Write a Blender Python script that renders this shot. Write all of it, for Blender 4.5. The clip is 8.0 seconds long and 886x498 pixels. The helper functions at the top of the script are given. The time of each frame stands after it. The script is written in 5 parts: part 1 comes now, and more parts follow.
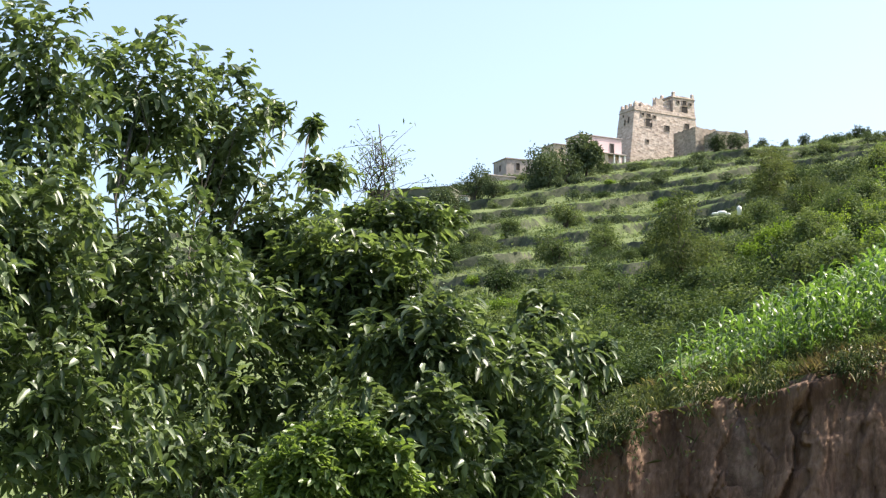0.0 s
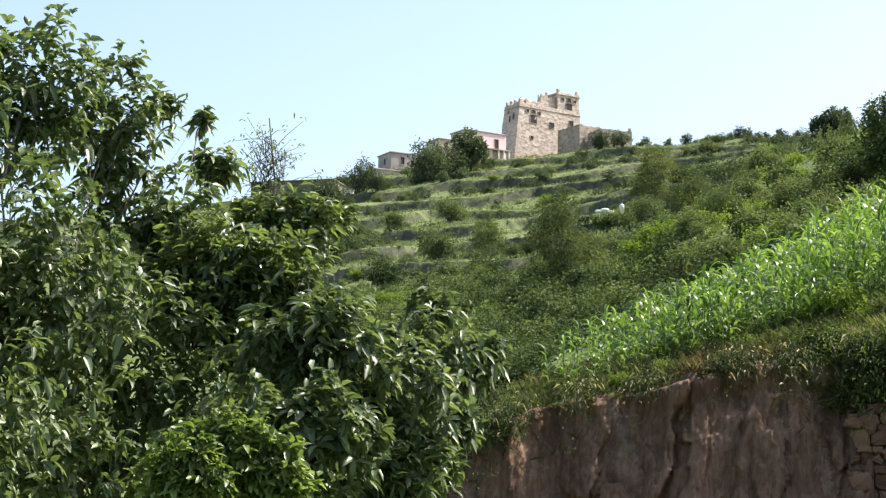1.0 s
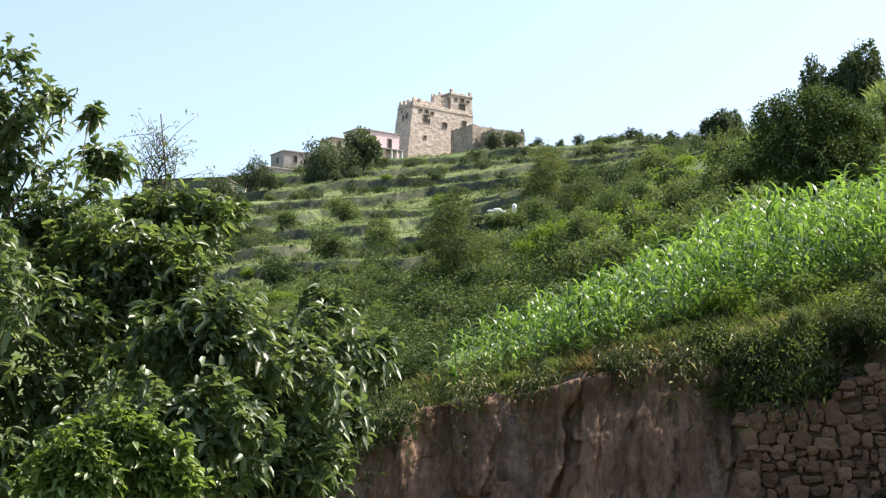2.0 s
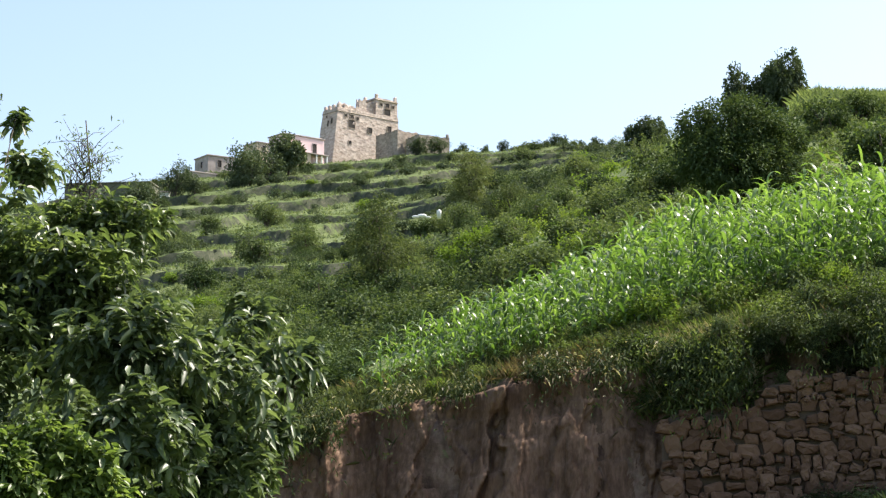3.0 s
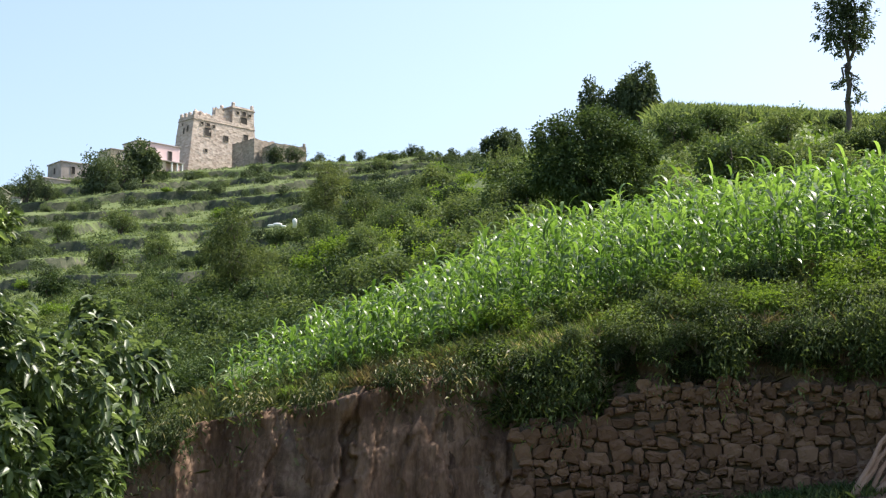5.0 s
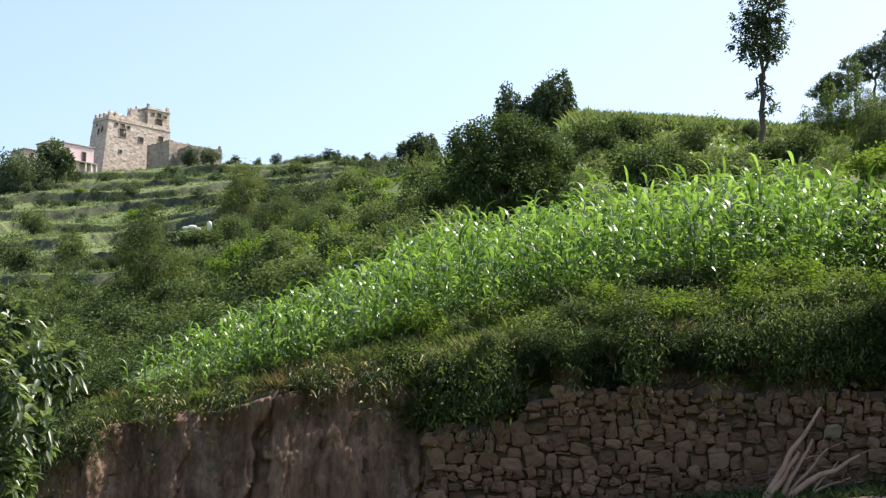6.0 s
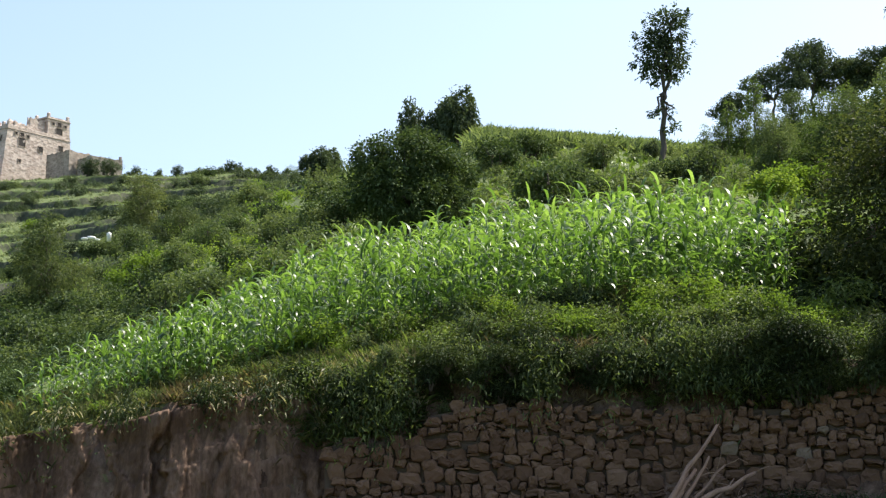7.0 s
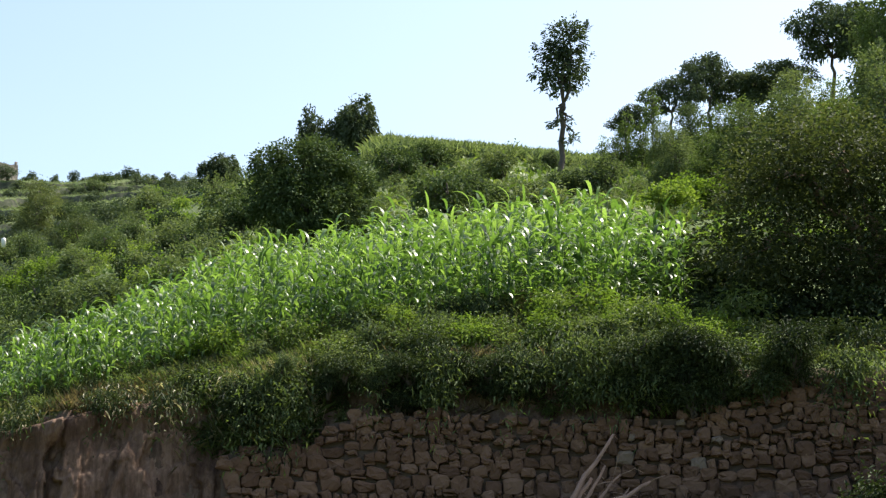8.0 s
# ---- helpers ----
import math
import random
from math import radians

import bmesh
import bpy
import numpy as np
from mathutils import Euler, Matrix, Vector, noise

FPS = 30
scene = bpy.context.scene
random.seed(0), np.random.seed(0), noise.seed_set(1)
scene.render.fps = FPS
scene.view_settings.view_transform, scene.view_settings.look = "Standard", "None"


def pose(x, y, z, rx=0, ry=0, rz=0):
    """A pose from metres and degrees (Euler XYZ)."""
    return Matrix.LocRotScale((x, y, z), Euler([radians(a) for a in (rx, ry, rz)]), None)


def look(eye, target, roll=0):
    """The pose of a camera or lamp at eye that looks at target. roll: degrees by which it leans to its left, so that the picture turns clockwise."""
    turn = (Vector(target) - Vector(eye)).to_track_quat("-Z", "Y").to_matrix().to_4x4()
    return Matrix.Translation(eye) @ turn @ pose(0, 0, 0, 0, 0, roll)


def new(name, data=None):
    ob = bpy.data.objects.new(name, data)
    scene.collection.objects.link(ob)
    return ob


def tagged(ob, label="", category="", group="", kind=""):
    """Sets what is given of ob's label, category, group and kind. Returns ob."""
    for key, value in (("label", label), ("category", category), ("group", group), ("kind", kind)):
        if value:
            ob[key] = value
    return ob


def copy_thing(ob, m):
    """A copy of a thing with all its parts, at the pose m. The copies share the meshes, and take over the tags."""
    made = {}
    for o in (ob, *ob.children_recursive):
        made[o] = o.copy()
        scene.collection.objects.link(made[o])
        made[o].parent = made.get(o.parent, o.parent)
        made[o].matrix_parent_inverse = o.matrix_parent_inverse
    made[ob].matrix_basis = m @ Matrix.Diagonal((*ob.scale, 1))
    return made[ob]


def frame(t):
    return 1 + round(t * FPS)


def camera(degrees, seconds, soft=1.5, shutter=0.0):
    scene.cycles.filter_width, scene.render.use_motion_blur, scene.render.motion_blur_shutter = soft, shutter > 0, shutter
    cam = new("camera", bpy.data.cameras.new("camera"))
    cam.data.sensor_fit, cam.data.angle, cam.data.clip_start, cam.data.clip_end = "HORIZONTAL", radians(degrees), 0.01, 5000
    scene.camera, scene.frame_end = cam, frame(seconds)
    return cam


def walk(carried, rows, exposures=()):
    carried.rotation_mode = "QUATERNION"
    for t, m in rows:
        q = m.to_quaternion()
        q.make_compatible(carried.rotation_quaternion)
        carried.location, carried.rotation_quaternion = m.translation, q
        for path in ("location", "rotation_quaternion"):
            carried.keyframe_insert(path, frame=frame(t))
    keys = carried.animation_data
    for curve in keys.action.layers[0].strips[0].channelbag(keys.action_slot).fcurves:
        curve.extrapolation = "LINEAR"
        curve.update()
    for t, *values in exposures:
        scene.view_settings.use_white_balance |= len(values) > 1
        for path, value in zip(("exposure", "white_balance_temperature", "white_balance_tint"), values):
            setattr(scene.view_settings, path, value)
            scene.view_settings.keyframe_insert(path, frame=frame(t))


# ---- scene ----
# ---- camera and walk ----
cam = camera(25.84, 8.0, soft=1.3)


def aim(t, ex, ez, turn, tilt, lean):
    """A row of the walk: hand-held on one spot, turned to the right by turn degrees and tilted up."""
    eye = Vector((ex, 0.0, 1.6 + ez))
    a, e = radians(turn), radians(tilt)
    way = Vector((math.sin(a) * math.cos(e), math.cos(a) * math.cos(e), math.sin(e)))
    return t, look(eye, eye + way * 10, -lean)


walk(cam, [
    aim(0.0, 0.037, -0.009, -11.110, 9.249, -0.236),
    aim(0.5, 0.001, 0.007, -9.318, 9.173, -0.456),
    aim(1.0, -0.016, 0.018, -7.598, 9.081, -0.579),
    aim(1.5, -0.006, -0.007, -5.866, 9.027, -0.459),
    aim(3.0, -0.033, 0.029, -2.105, 9.260, -0.187),
    aim(3.5, -0.019, 0.015, -1.138, 9.348, -0.059),
    aim(4.0, 0.013, -0.024, 0.001, 9.501, 0.000),
    aim(4.5, 0.023, -0.008, 1.071, 9.550, 0.031),
    aim(6.0, 0.003, -0.020, 4.772, 9.724, -0.232),
    aim(6.5, 0.000, -0.020, 6.160, 9.913, -0.353),
    aim(7.0, 0.000, -0.020, 7.739, 10.174, -0.403),
    aim(7.5, 0.000, -0.020, 9.237, 10.314, -0.415),
    aim(8.0, 0.000, -0.020, 10.794, 10.456, -0.321),
], exposures=[(0.0, 1.27, 6750, 10), (4.0, 1.1, 6650, 9), (8.0, 1.02, 6550, 8)])

# ---- world and sun ----
SUN_EL, SUN_AZ = radians(52), radians(66)      # azimuth clockwise from +y
world = bpy.data.worlds.new("sky_world")
scene.world = world
world.use_nodes = True
wn = world.node_tree.nodes
sky = wn.new("ShaderNodeTexSky")
sky.sky_type, sky.sun_disc = "NISHITA", False
sky.sun_elevation, sky.sun_rotation = SUN_EL, SUN_AZ
sky.altitude, sky.air_density, sky.dust_density, sky.ozone_density = 500, 1.0, 4.0, 1.0
wn["Background"].inputs["Strength"].default_value = 0.13
world.node_tree.links.new(sky.outputs["Color"], wn["Background"].inputs["Color"])
sun = new("sun", bpy.data.lights.new("sun", "SUN"))
sun.data.energy, sun.data.angle, sun.data.color = 4.6, radians(0.55), (1.0, 0.94, 0.84)
sun.matrix_world = look(Vector((math.sin(SUN_AZ) * math.cos(SUN_EL), math.cos(SUN_AZ) * math.cos(SUN_EL), math.sin(SUN_EL))) * 200, (0, 0, 0))

# ---- materials ----


def nodes_of(name):
    m = bpy.data.materials.new(name)
    m.use_nodes = True
    t = m.node_tree
    return m, t.nodes, t.links, t.nodes["Principled BSDF"]


def noise_tex(n, l, scale, detail=4, rough=0.6, stretch=None, kind="Object"):
    co = n.new("ShaderNodeTexCoord")
    tex = n.new("ShaderNodeTexNoise")
    tex.inputs["Scale"].default_value, tex.inputs["Detail"].default_value, tex.inputs["Roughness"].default_value = scale, detail, rough
    if stretch:
        mp = n.new("ShaderNodeMapping")
        mp.inputs["Scale"].default_value = stretch
        l.new(co.outputs[kind], mp.inputs[0])
        l.new(mp.outputs[0], tex.inputs["Vector"])
    else:
        l.new(co.outputs[kind], tex.inputs["Vector"])
    return tex


def ramp(n, l, source, stops):
    r = n.new("ShaderNodeValToRGB")
    while len(r.color_ramp.elements) < len(stops):
        r.color_ramp.elements.new(0.5)
    for e, (p, c) in zip(r.color_ramp.elements, stops):
        e.position, e.color = p, (*c, 1)
    l.new(source, r.inputs[0])
    return r


def mix(n, l, a, b, fac, mode="MIX"):
    m = n.new("ShaderNodeMix")
    m.data_type, m.blend_type = "RGBA", mode
    for sock, v in ((m.inputs[0], fac), (m.inputs[6], a), (m.inputs[7], b)):
        if isinstance(v, (int, float)):
            sock.default_value = v
        elif isinstance(v, tuple):
            sock.default_value = (*v, 1)
        else:
            l.new(v, sock)
    return m.outputs[2]


def bump(n, l, p, height, strength, dist):
    b = n.new("ShaderNodeBump")
    b.inputs["Strength"].default_value, b.inputs["Distance"].default_value = strength, dist
    l.new(height, b.inputs["Height"])
    l.new(b.outputs[0], p.inputs["Normal"])


def leaf_mat(name, dark, mid, light, gloss=0.45, through_light=0.3, patch=0.6, sheen=0.5):
    """Foliage: each leaf its own shade, slow drift over the plant, light shining through."""
    m, n, l, p = nodes_of(name)
    geo = n.new("ShaderNodeNewGeometry")
    info = n.new("ShaderNodeObjectInfo")
    big = noise_tex(n, l, patch, 2)
    add = n.new("ShaderNodeMath")
    add.operation = "MULTIPLY_ADD"
    l.new(geo.outputs["Random Per Island"], add.inputs[0])
    add.inputs[1].default_value = 0.48
    half = n.new("ShaderNodeMath")
    half.operation = "MULTIPLY_ADD"
    l.new(big.outputs["Fac"], half.inputs[0])
    half.inputs[1].default_value = 0.68
    own = n.new("ShaderNodeMath")
    own.operation = "MULTIPLY_ADD"
    l.new(info.outputs["Random"], own.inputs[0])
    own.inputs[1].default_value, own.inputs[2].default_value = 0.44, -0.28
    l.new(own.outputs[0], half.inputs[2])
    l.new(half.outputs[0], add.inputs[2])
    col = ramp(n, l, add.outputs[0], [(0.1, dark), (0.5, mid), (0.95, light)])
    l.new(col.outputs[0], p.inputs["Base Color"])
    p.inputs["Roughness"].default_value = gloss
    p.inputs["Specular IOR Level"].default_value = sheen
    tr = n.new("ShaderNodeBsdfTranslucent")
    bright = mix(n, l, col.outputs[0], (1.7, 1.75, 0.9), 1.0, "MULTIPLY")
    l.new(bright, tr.inputs["Color"])
    sh = n.new("ShaderNodeMixShader")
    sh.inputs[0].default_value = through_light
    l.new(p.outputs[0], sh.inputs[1])
    l.new(tr.outputs[0], sh.inputs[2])
    l.new(sh.outputs[0], n["Material Output"].inputs["Surface"])
    return m


def rough_mat(name, stops, scale, fine, rough=0.9, relief=0.5, dist=0.03, stretch=None, own=0.0):
    """Soil, stone, bark and plaster: two scales of noise in the colour, fine relief."""
    m, n, l, p = nodes_of(name)
    a = noise_tex(n, l, scale, 5, 0.6, stretch)
    b = noise_tex(n, l, fine, 6, 0.7, stretch)
    fac = mix(n, l, a.outputs["Color"], b.outputs["Color"], 0.4)
    bw = n.new("ShaderNodeRGBToBW")
    l.new(fac, bw.inputs[0])
    src = bw.outputs[0]
    if own:
        info = n.new("ShaderNodeObjectInfo")
        ma = n.new("ShaderNodeMath")
        ma.operation = "MULTIPLY_ADD"
        l.new(info.outputs["Random"], ma.inputs[0])
        ma.inputs[1].default_value = own
        sb = n.new("ShaderNodeMath")
        sb.operation = "SUBTRACT"
        l.new(src, sb.inputs[0])
        sb.inputs[1].default_value = own / 2
        l.new(sb.outputs[0], ma.inputs[2])
        src = ma.outputs[0]
    l.new(ramp(n, l, src, stops).outputs[0], p.inputs["Base Color"])
    p.inputs["Roughness"].default_value = rough
    p.inputs["Specular IOR Level"].default_value = 0.25
    bump(n, l, p, b.outputs["Fac"], relief, dist)
    return m


def plain_mat(name, colour, rough=0.6, vary=0.12, scale=1.5):
    c = Vector(colour)
    return rough_mat(name, [(0.3, tuple(c * (1 - vary))), (0.7, tuple(c * (1 + vary)))], scale, scale * 9, rough, 0.15, 0.01)


def ground_mat():
    """Grass and herbs on level ground, bare earth where it is steep."""
    m, n, l, p = nodes_of("hillside_ground")
    big = noise_tex(n, l, 0.06, 5, 0.65)
    mid = noise_tex(n, l, 0.9, 5, 0.7)
    fine = noise_tex(n, l, 7.0, 5, 0.7)
    f = mix(n, l, big.outputs["Color"], mid.outputs["Color"], 0.45)
    bw = n.new("ShaderNodeRGBToBW")
    l.new(f, bw.inputs[0])
    grass = ramp(n, l, bw.outputs[0], [(0.3, (0.05, 0.075, 0.026)), (0.45, (0.09, 0.125, 0.042)), (0.56, (0.125, 0.155, 0.062)), (0.7, (0.175, 0.17, 0.095))])
    streak = noise_tex(n, l, 2.4, 7, 0.72, (1, 1, 0.55))
    soil = ramp(n, l, streak.outputs["Fac"], [(0.36, (0.045, 0.028, 0.02)), (0.5, (0.115, 0.076, 0.055)), (0.64, (0.215, 0.15, 0.112))])
    # the far terrace walls are stone grown over with weeds; the dark tone includes their shade
    pos = n.new("ShaderNodeNewGeometry")
    sz = n.new("ShaderNodeSeparateXYZ")
    l.new(pos.outputs["Position"], sz.inputs[0])
    high = n.new("ShaderNodeMapRange")
    high.inputs[1].default_value, high.inputs[2].default_value = 9.0, 16.0
    l.new(sz.outputs[2], high.inputs[0])
    grown = ramp(n, l, mid.outputs["Fac"], [(0.35, (0.035, 0.043, 0.024)), (0.55, (0.07, 0.078, 0.05)), (0.7, (0.12, 0.115, 0.085))])
    soil_or = mix(n, l, soil.outputs[0], grown.outputs[0], high.outputs[0])
    speck = mix(n, l, soil_or, fine.outputs["Color"], 0.12, "OVERLAY")
    geo = n.new("ShaderNodeNewGeometry")
    sep = n.new("ShaderNodeSeparateXYZ")
    l.new(geo.outputs["True Normal"], sep.inputs[0])
    steep = n.new("ShaderNodeMapRange")
    steep.inputs[1].default_value, steep.inputs[2].default_value = 0.62, 0.48
    wob = n.new("ShaderNodeMath")
    wob.operation = "MULTIPLY_ADD"
    l.new(mid.outputs["Fac"], wob.inputs[0])
    wob.inputs[1].default_value = 0.3
    sh = n.new("ShaderNodeMath")
    sh.operation = "SUBTRACT"
    l.new(sep.outputs[2], sh.inputs[0])
    sh.inputs[1].default_value = 0.15
    l.new(sh.outputs[0], wob.inputs[2])
    l.new(wob.outputs[0], steep.inputs[0])
    l.new(mix(n, l, grass.outputs[0], speck, steep.outputs[0]), p.inputs["Base Color"])
    p.inputs["Roughness"].default_value = 0.95
    p.inputs["Specular IOR Level"].default_value = 0.15
    hh = mix(n, l, mix(n, l, mid.outputs["Color"], streak.outputs["Color"], 0.5), fine.outputs["Color"], 0.4)
    bump(n, l, p, hh, 1.0, 0.16)
    return m


def masonry_mat(name, stops, course=2.2):
    """Coursed rubble as seen from far: blocks by shade with mortar in between."""
    m, n, l, p = nodes_of(name)
    co = n.new("ShaderNodeTexCoord")
    br = n.new("ShaderNodeTexVoronoi")
    br.inputs["Scale"].default_value = course
    mp = n.new("ShaderNodeMapping")
    mp.inputs["Scale"].default_value = (0.6, 0.6, 1.1)
    l.new(co.outputs["Object"], mp.inputs[0])
    l.new(mp.outputs[0], br.inputs["Vector"])
    stain = noise_tex(n, l, 0.35, 5, 0.65, (1, 1, 0.5))
    f = mix(n, l, stain.outputs["Color"], br.outputs["Color"], 0.3)
    bw = n.new("ShaderNodeRGBToBW")
    l.new(f, bw.inputs[0])
    l.new(ramp(n, l, bw.outputs[0], stops).outputs[0], p.inputs["Base Color"])
    p.inputs["Roughness"].default_value = 0.95
    bump(n, l, p, br.outputs["Distance"], 0.6, 0.08)
    return m


M_GROUND = ground_mat()
M_LEAF_NEAR = leaf_mat("broad_leaf", (0.017, 0.031, 0.013), (0.066, 0.1, 0.042), (0.165, 0.21, 0.108), 0.4, 0.3, 0.9, 0.55)
M_LEAF_DARK = leaf_mat("glossy_dark_leaf", (0.022, 0.038, 0.018), (0.084, 0.12, 0.056), (0.17, 0.21, 0.112), 0.42, 0.32, 0.9, 0.45)
# The shade below the bank's lip is put into this darker weed green.
M_SHADED_WEED = leaf_mat("shaded_trailing_weed", (0.013, 0.022, 0.009), (0.034, 0.052, 0.019), (0.08, 0.105, 0.04), 0.8, 0.15, 0.5, 0.2)
M_SOIL = rough_mat("bank_soil", [(0.38, (0.05, 0.027, 0.017)), (0.47, (0.11, 0.066, 0.044)), (0.55, (0.2, 0.127, 0.088)), (0.64, (0.33, 0.225, 0.165))], 0.9, 13, 0.95, 0.7, 0.03, (1, 1, 0.22))
M_LEAF_YELLOW = leaf_mat("olive_leaf", (0.04, 0.062, 0.024), (0.13, 0.175, 0.074), (0.25, 0.3, 0.15), 0.38, 0.4, 0.9, 0.6)
M_LEAF_LIME = leaf_mat("fresh_leaf", (0.045, 0.08, 0.02), (0.14, 0.195, 0.058), (0.26, 0.33, 0.13), 0.45, 0.35, 1.2)
M_MAIZE = leaf_mat("maize_leaf", (0.022, 0.052, 0.011), (0.088, 0.156, 0.036), (0.215, 0.31, 0.1), 0.4, 0.45, 0.35, 0.65)
M_GRASS = leaf_mat("grass_blade", (0.05, 0.085, 0.015), (0.10, 0.155, 0.03), (0.2, 0.23, 0.07), 0.55, 0.33, 0.5)
M_DRY = leaf_mat("dry_grass", (0.16, 0.135, 0.08), (0.27, 0.24, 0.15), (0.40, 0.37, 0.26), 0.6, 0.2, 0.8)
# These two bush greens are lifted, the first also cooled, to imitate haze.
M_BUSH = leaf_mat("bush_leaf", (0.042, 0.064, 0.03), (0.09, 0.122, 0.055), (0.165, 0.198, 0.092), 0.75, 0.25, 0.25, 0.15)
M_BUSH_DARK = leaf_mat("dark_tree_leaf", (0.03, 0.05, 0.021), (0.06, 0.09, 0.038), (0.11, 0.148, 0.062), 0.8, 0.15, 0.25, 0.12)
M_BUSH_LIME = leaf_mat("bright_bush_leaf", (0.075, 0.12, 0.02), (0.13, 0.2, 0.035), (0.2, 0.26, 0.06), 0.75, 0.3, 0.4, 0.15)
M_CROP = leaf_mat("terrace_crop_leaf", (0.06, 0.085, 0.04), (0.105, 0.145, 0.068), (0.18, 0.22, 0.11), 0.75, 0.3, 0.2, 0.15)
M_ACACIA = leaf_mat("dusty_acacia_leaf", (0.04, 0.056, 0.025), (0.078, 0.1, 0.043), (0.135, 0.155, 0.072), 0.75, 0.25, 0.4, 0.15)
M_SHADE = leaf_mat("olive_shade_leaf", (0.03, 0.04, 0.016), (0.062, 0.076, 0.03), (0.12, 0.13, 0.055), 0.65, 0.3, 0.3, 0.15)
# Far greens are lifted and greyed, with the distance haze put into the colour.
M_FAR_HAZED = leaf_mat("hazed_terrace_growth", (0.05, 0.07, 0.042), (0.10, 0.128, 0.075), (0.17, 0.198, 0.12), 0.8, 0.25, 0.12, 0.1)
M_FAR_TREE = leaf_mat("hazed_hilltop_tree_leaf", (0.04, 0.056, 0.034), (0.072, 0.098, 0.058), (0.12, 0.15, 0.09), 0.8, 0.15, 0.2, 0.1)
M_FEATHER = leaf_mat("feathery_leaf", (0.05, 0.075, 0.022), (0.085, 0.125, 0.036), (0.14, 0.18, 0.06), 0.6, 0.35, 0.4, 0.25)
M_SHOULDER = leaf_mat("rank_grass", (0.028, 0.042, 0.015), (0.066, 0.085, 0.031), (0.145, 0.15, 0.072), 0.7, 0.24, 0.7, 0.3)
M_STRAW = leaf_mat("brown_grass", (0.09, 0.07, 0.04), (0.16, 0.125, 0.075), (0.27, 0.22, 0.14), 0.7, 0.2, 0.8, 0.3)
M_BARK = rough_mat("grey_bark", [(0.3, (0.05, 0.042, 0.034)), (0.6, (0.11, 0.095, 0.08)), (0.8, (0.19, 0.17, 0.145))], 6, 40, 0.9, 0.6, 0.01, (1, 1, 0.3))
M_DEADWOOD = rough_mat("dead_wood", [(0.3, (0.16, 0.1, 0.072)), (0.55, (0.29, 0.2, 0.15)), (0.8, (0.42, 0.32, 0.255))], 5, 50, 0.85, 0.6, 0.01, (1, 1, 0.3))
M_STONE = rough_mat("dry_stone", [(0.2, (0.074, 0.042, 0.027)), (0.5, (0.135, 0.079, 0.051)), (0.8, (0.22, 0.138, 0.094))], 3, 26, 0.95, 0.7, 0.02, None, 0.4)
M_STONES = M_STONE.copy()
M_STONES.name = "joined_stones"
for node in list(M_STONES.node_tree.nodes):
    if node.type == "OBJECT_INFO":
        island = M_STONES.node_tree.nodes.new("ShaderNodeNewGeometry")
        for link in list(node.outputs["Random"].links):
            M_STONES.node_tree.links.new(island.outputs["Random Per Island"], link.to_socket)
M_DIRT = rough_mat("road_dirt", [(0.3, (0.05, 0.036, 0.026)), (0.55, (0.10, 0.073, 0.053)), (0.75, (0.18, 0.14, 0.10))], 0.8, 14, 0.95, 0.6, 0.04)
M_PALE_STONE = rough_mat("pale_stone", [(0.3, (0.14, 0.105, 0.078)), (0.7, (0.26, 0.205, 0.158))], 4, 26, 0.9, 0.6, 0.02)
# Fort stone, its tones paled and pinked to hold some of the haze.
M_FORT = masonry_mat("fort_masonry", [(0.3, (0.29, 0.225, 0.19)), (0.5, (0.45, 0.37, 0.32)), (0.7, (0.57, 0.49, 0.44))])
M_RUIN = masonry_mat("weathered_masonry", [(0.3, (0.18, 0.145, 0.12)), (0.5, (0.3, 0.25, 0.205)), (0.7, (0.42, 0.36, 0.3))])
M_HOUSE = plain_mat("grey_plaster", (0.36, 0.31, 0.30), 0.9, 0.5, 0.6)
M_PINK = plain_mat("pink_plaster", (0.76, 0.56, 0.57), 0.85, 0.08, 0.5)
M_BEIGE = plain_mat("beige_plaster", (0.5, 0.41, 0.32), 0.9, 0.2, 0.5)
M_WHITE = plain_mat("white_paint", (0.78, 0.78, 0.77), 0.6, 0.06)
M_UNLIT_ROOM = plain_mat("unlit_opening", (0.035, 0.03, 0.028), 0.8, 0.2)
M_ROOF = plain_mat("dull_roof", (0.13, 0.13, 0.10), 0.9, 0.25)

# ---- builders ----


def mesh(name, verts, faces, mats, smooth=False, which=None):
    """A mesh from arrays: verts n x 3, faces a list of index tuples or an m x 3 or m x 4 array."""
    me = bpy.data.meshes.new(name)
    verts = np.asarray(verts, dtype=np.float32)
    if isinstance(faces, np.ndarray):
        k = faces.shape[1]
        me.vertices.add(len(verts))
        me.vertices.foreach_set("co", verts.ravel())
        me.loops.add(faces.size)
        me.loops.foreach_set("vertex_index", faces.astype(np.int32).ravel())
        me.polygons.add(len(faces))
        me.polygons.foreach_set("loop_start", np.arange(0, faces.size, k, dtype=np.int32))
        me.update(calc_edges=True)
    else:
        me.from_pydata(verts.tolist(), [], faces)
    for m in mats if isinstance(mats, (list, tuple)) else [mats]:
        me.materials.append(m)
    if smooth:
        me.polygons.foreach_set("use_smooth", np.ones(len(me.polygons), dtype=bool))
    me.validate()
    return me


def thing(name, label, category, group="", kind="", at=(0, 0, 0)):
    ob = tagged(new(name), label, category, group, kind)
    ob.location = at
    ob.empty_display_size = 0.1
    return ob


def part(name, data, parent, label=""):
    ob = new(name, data)
    ob.parent = parent
    return tagged(ob, label)


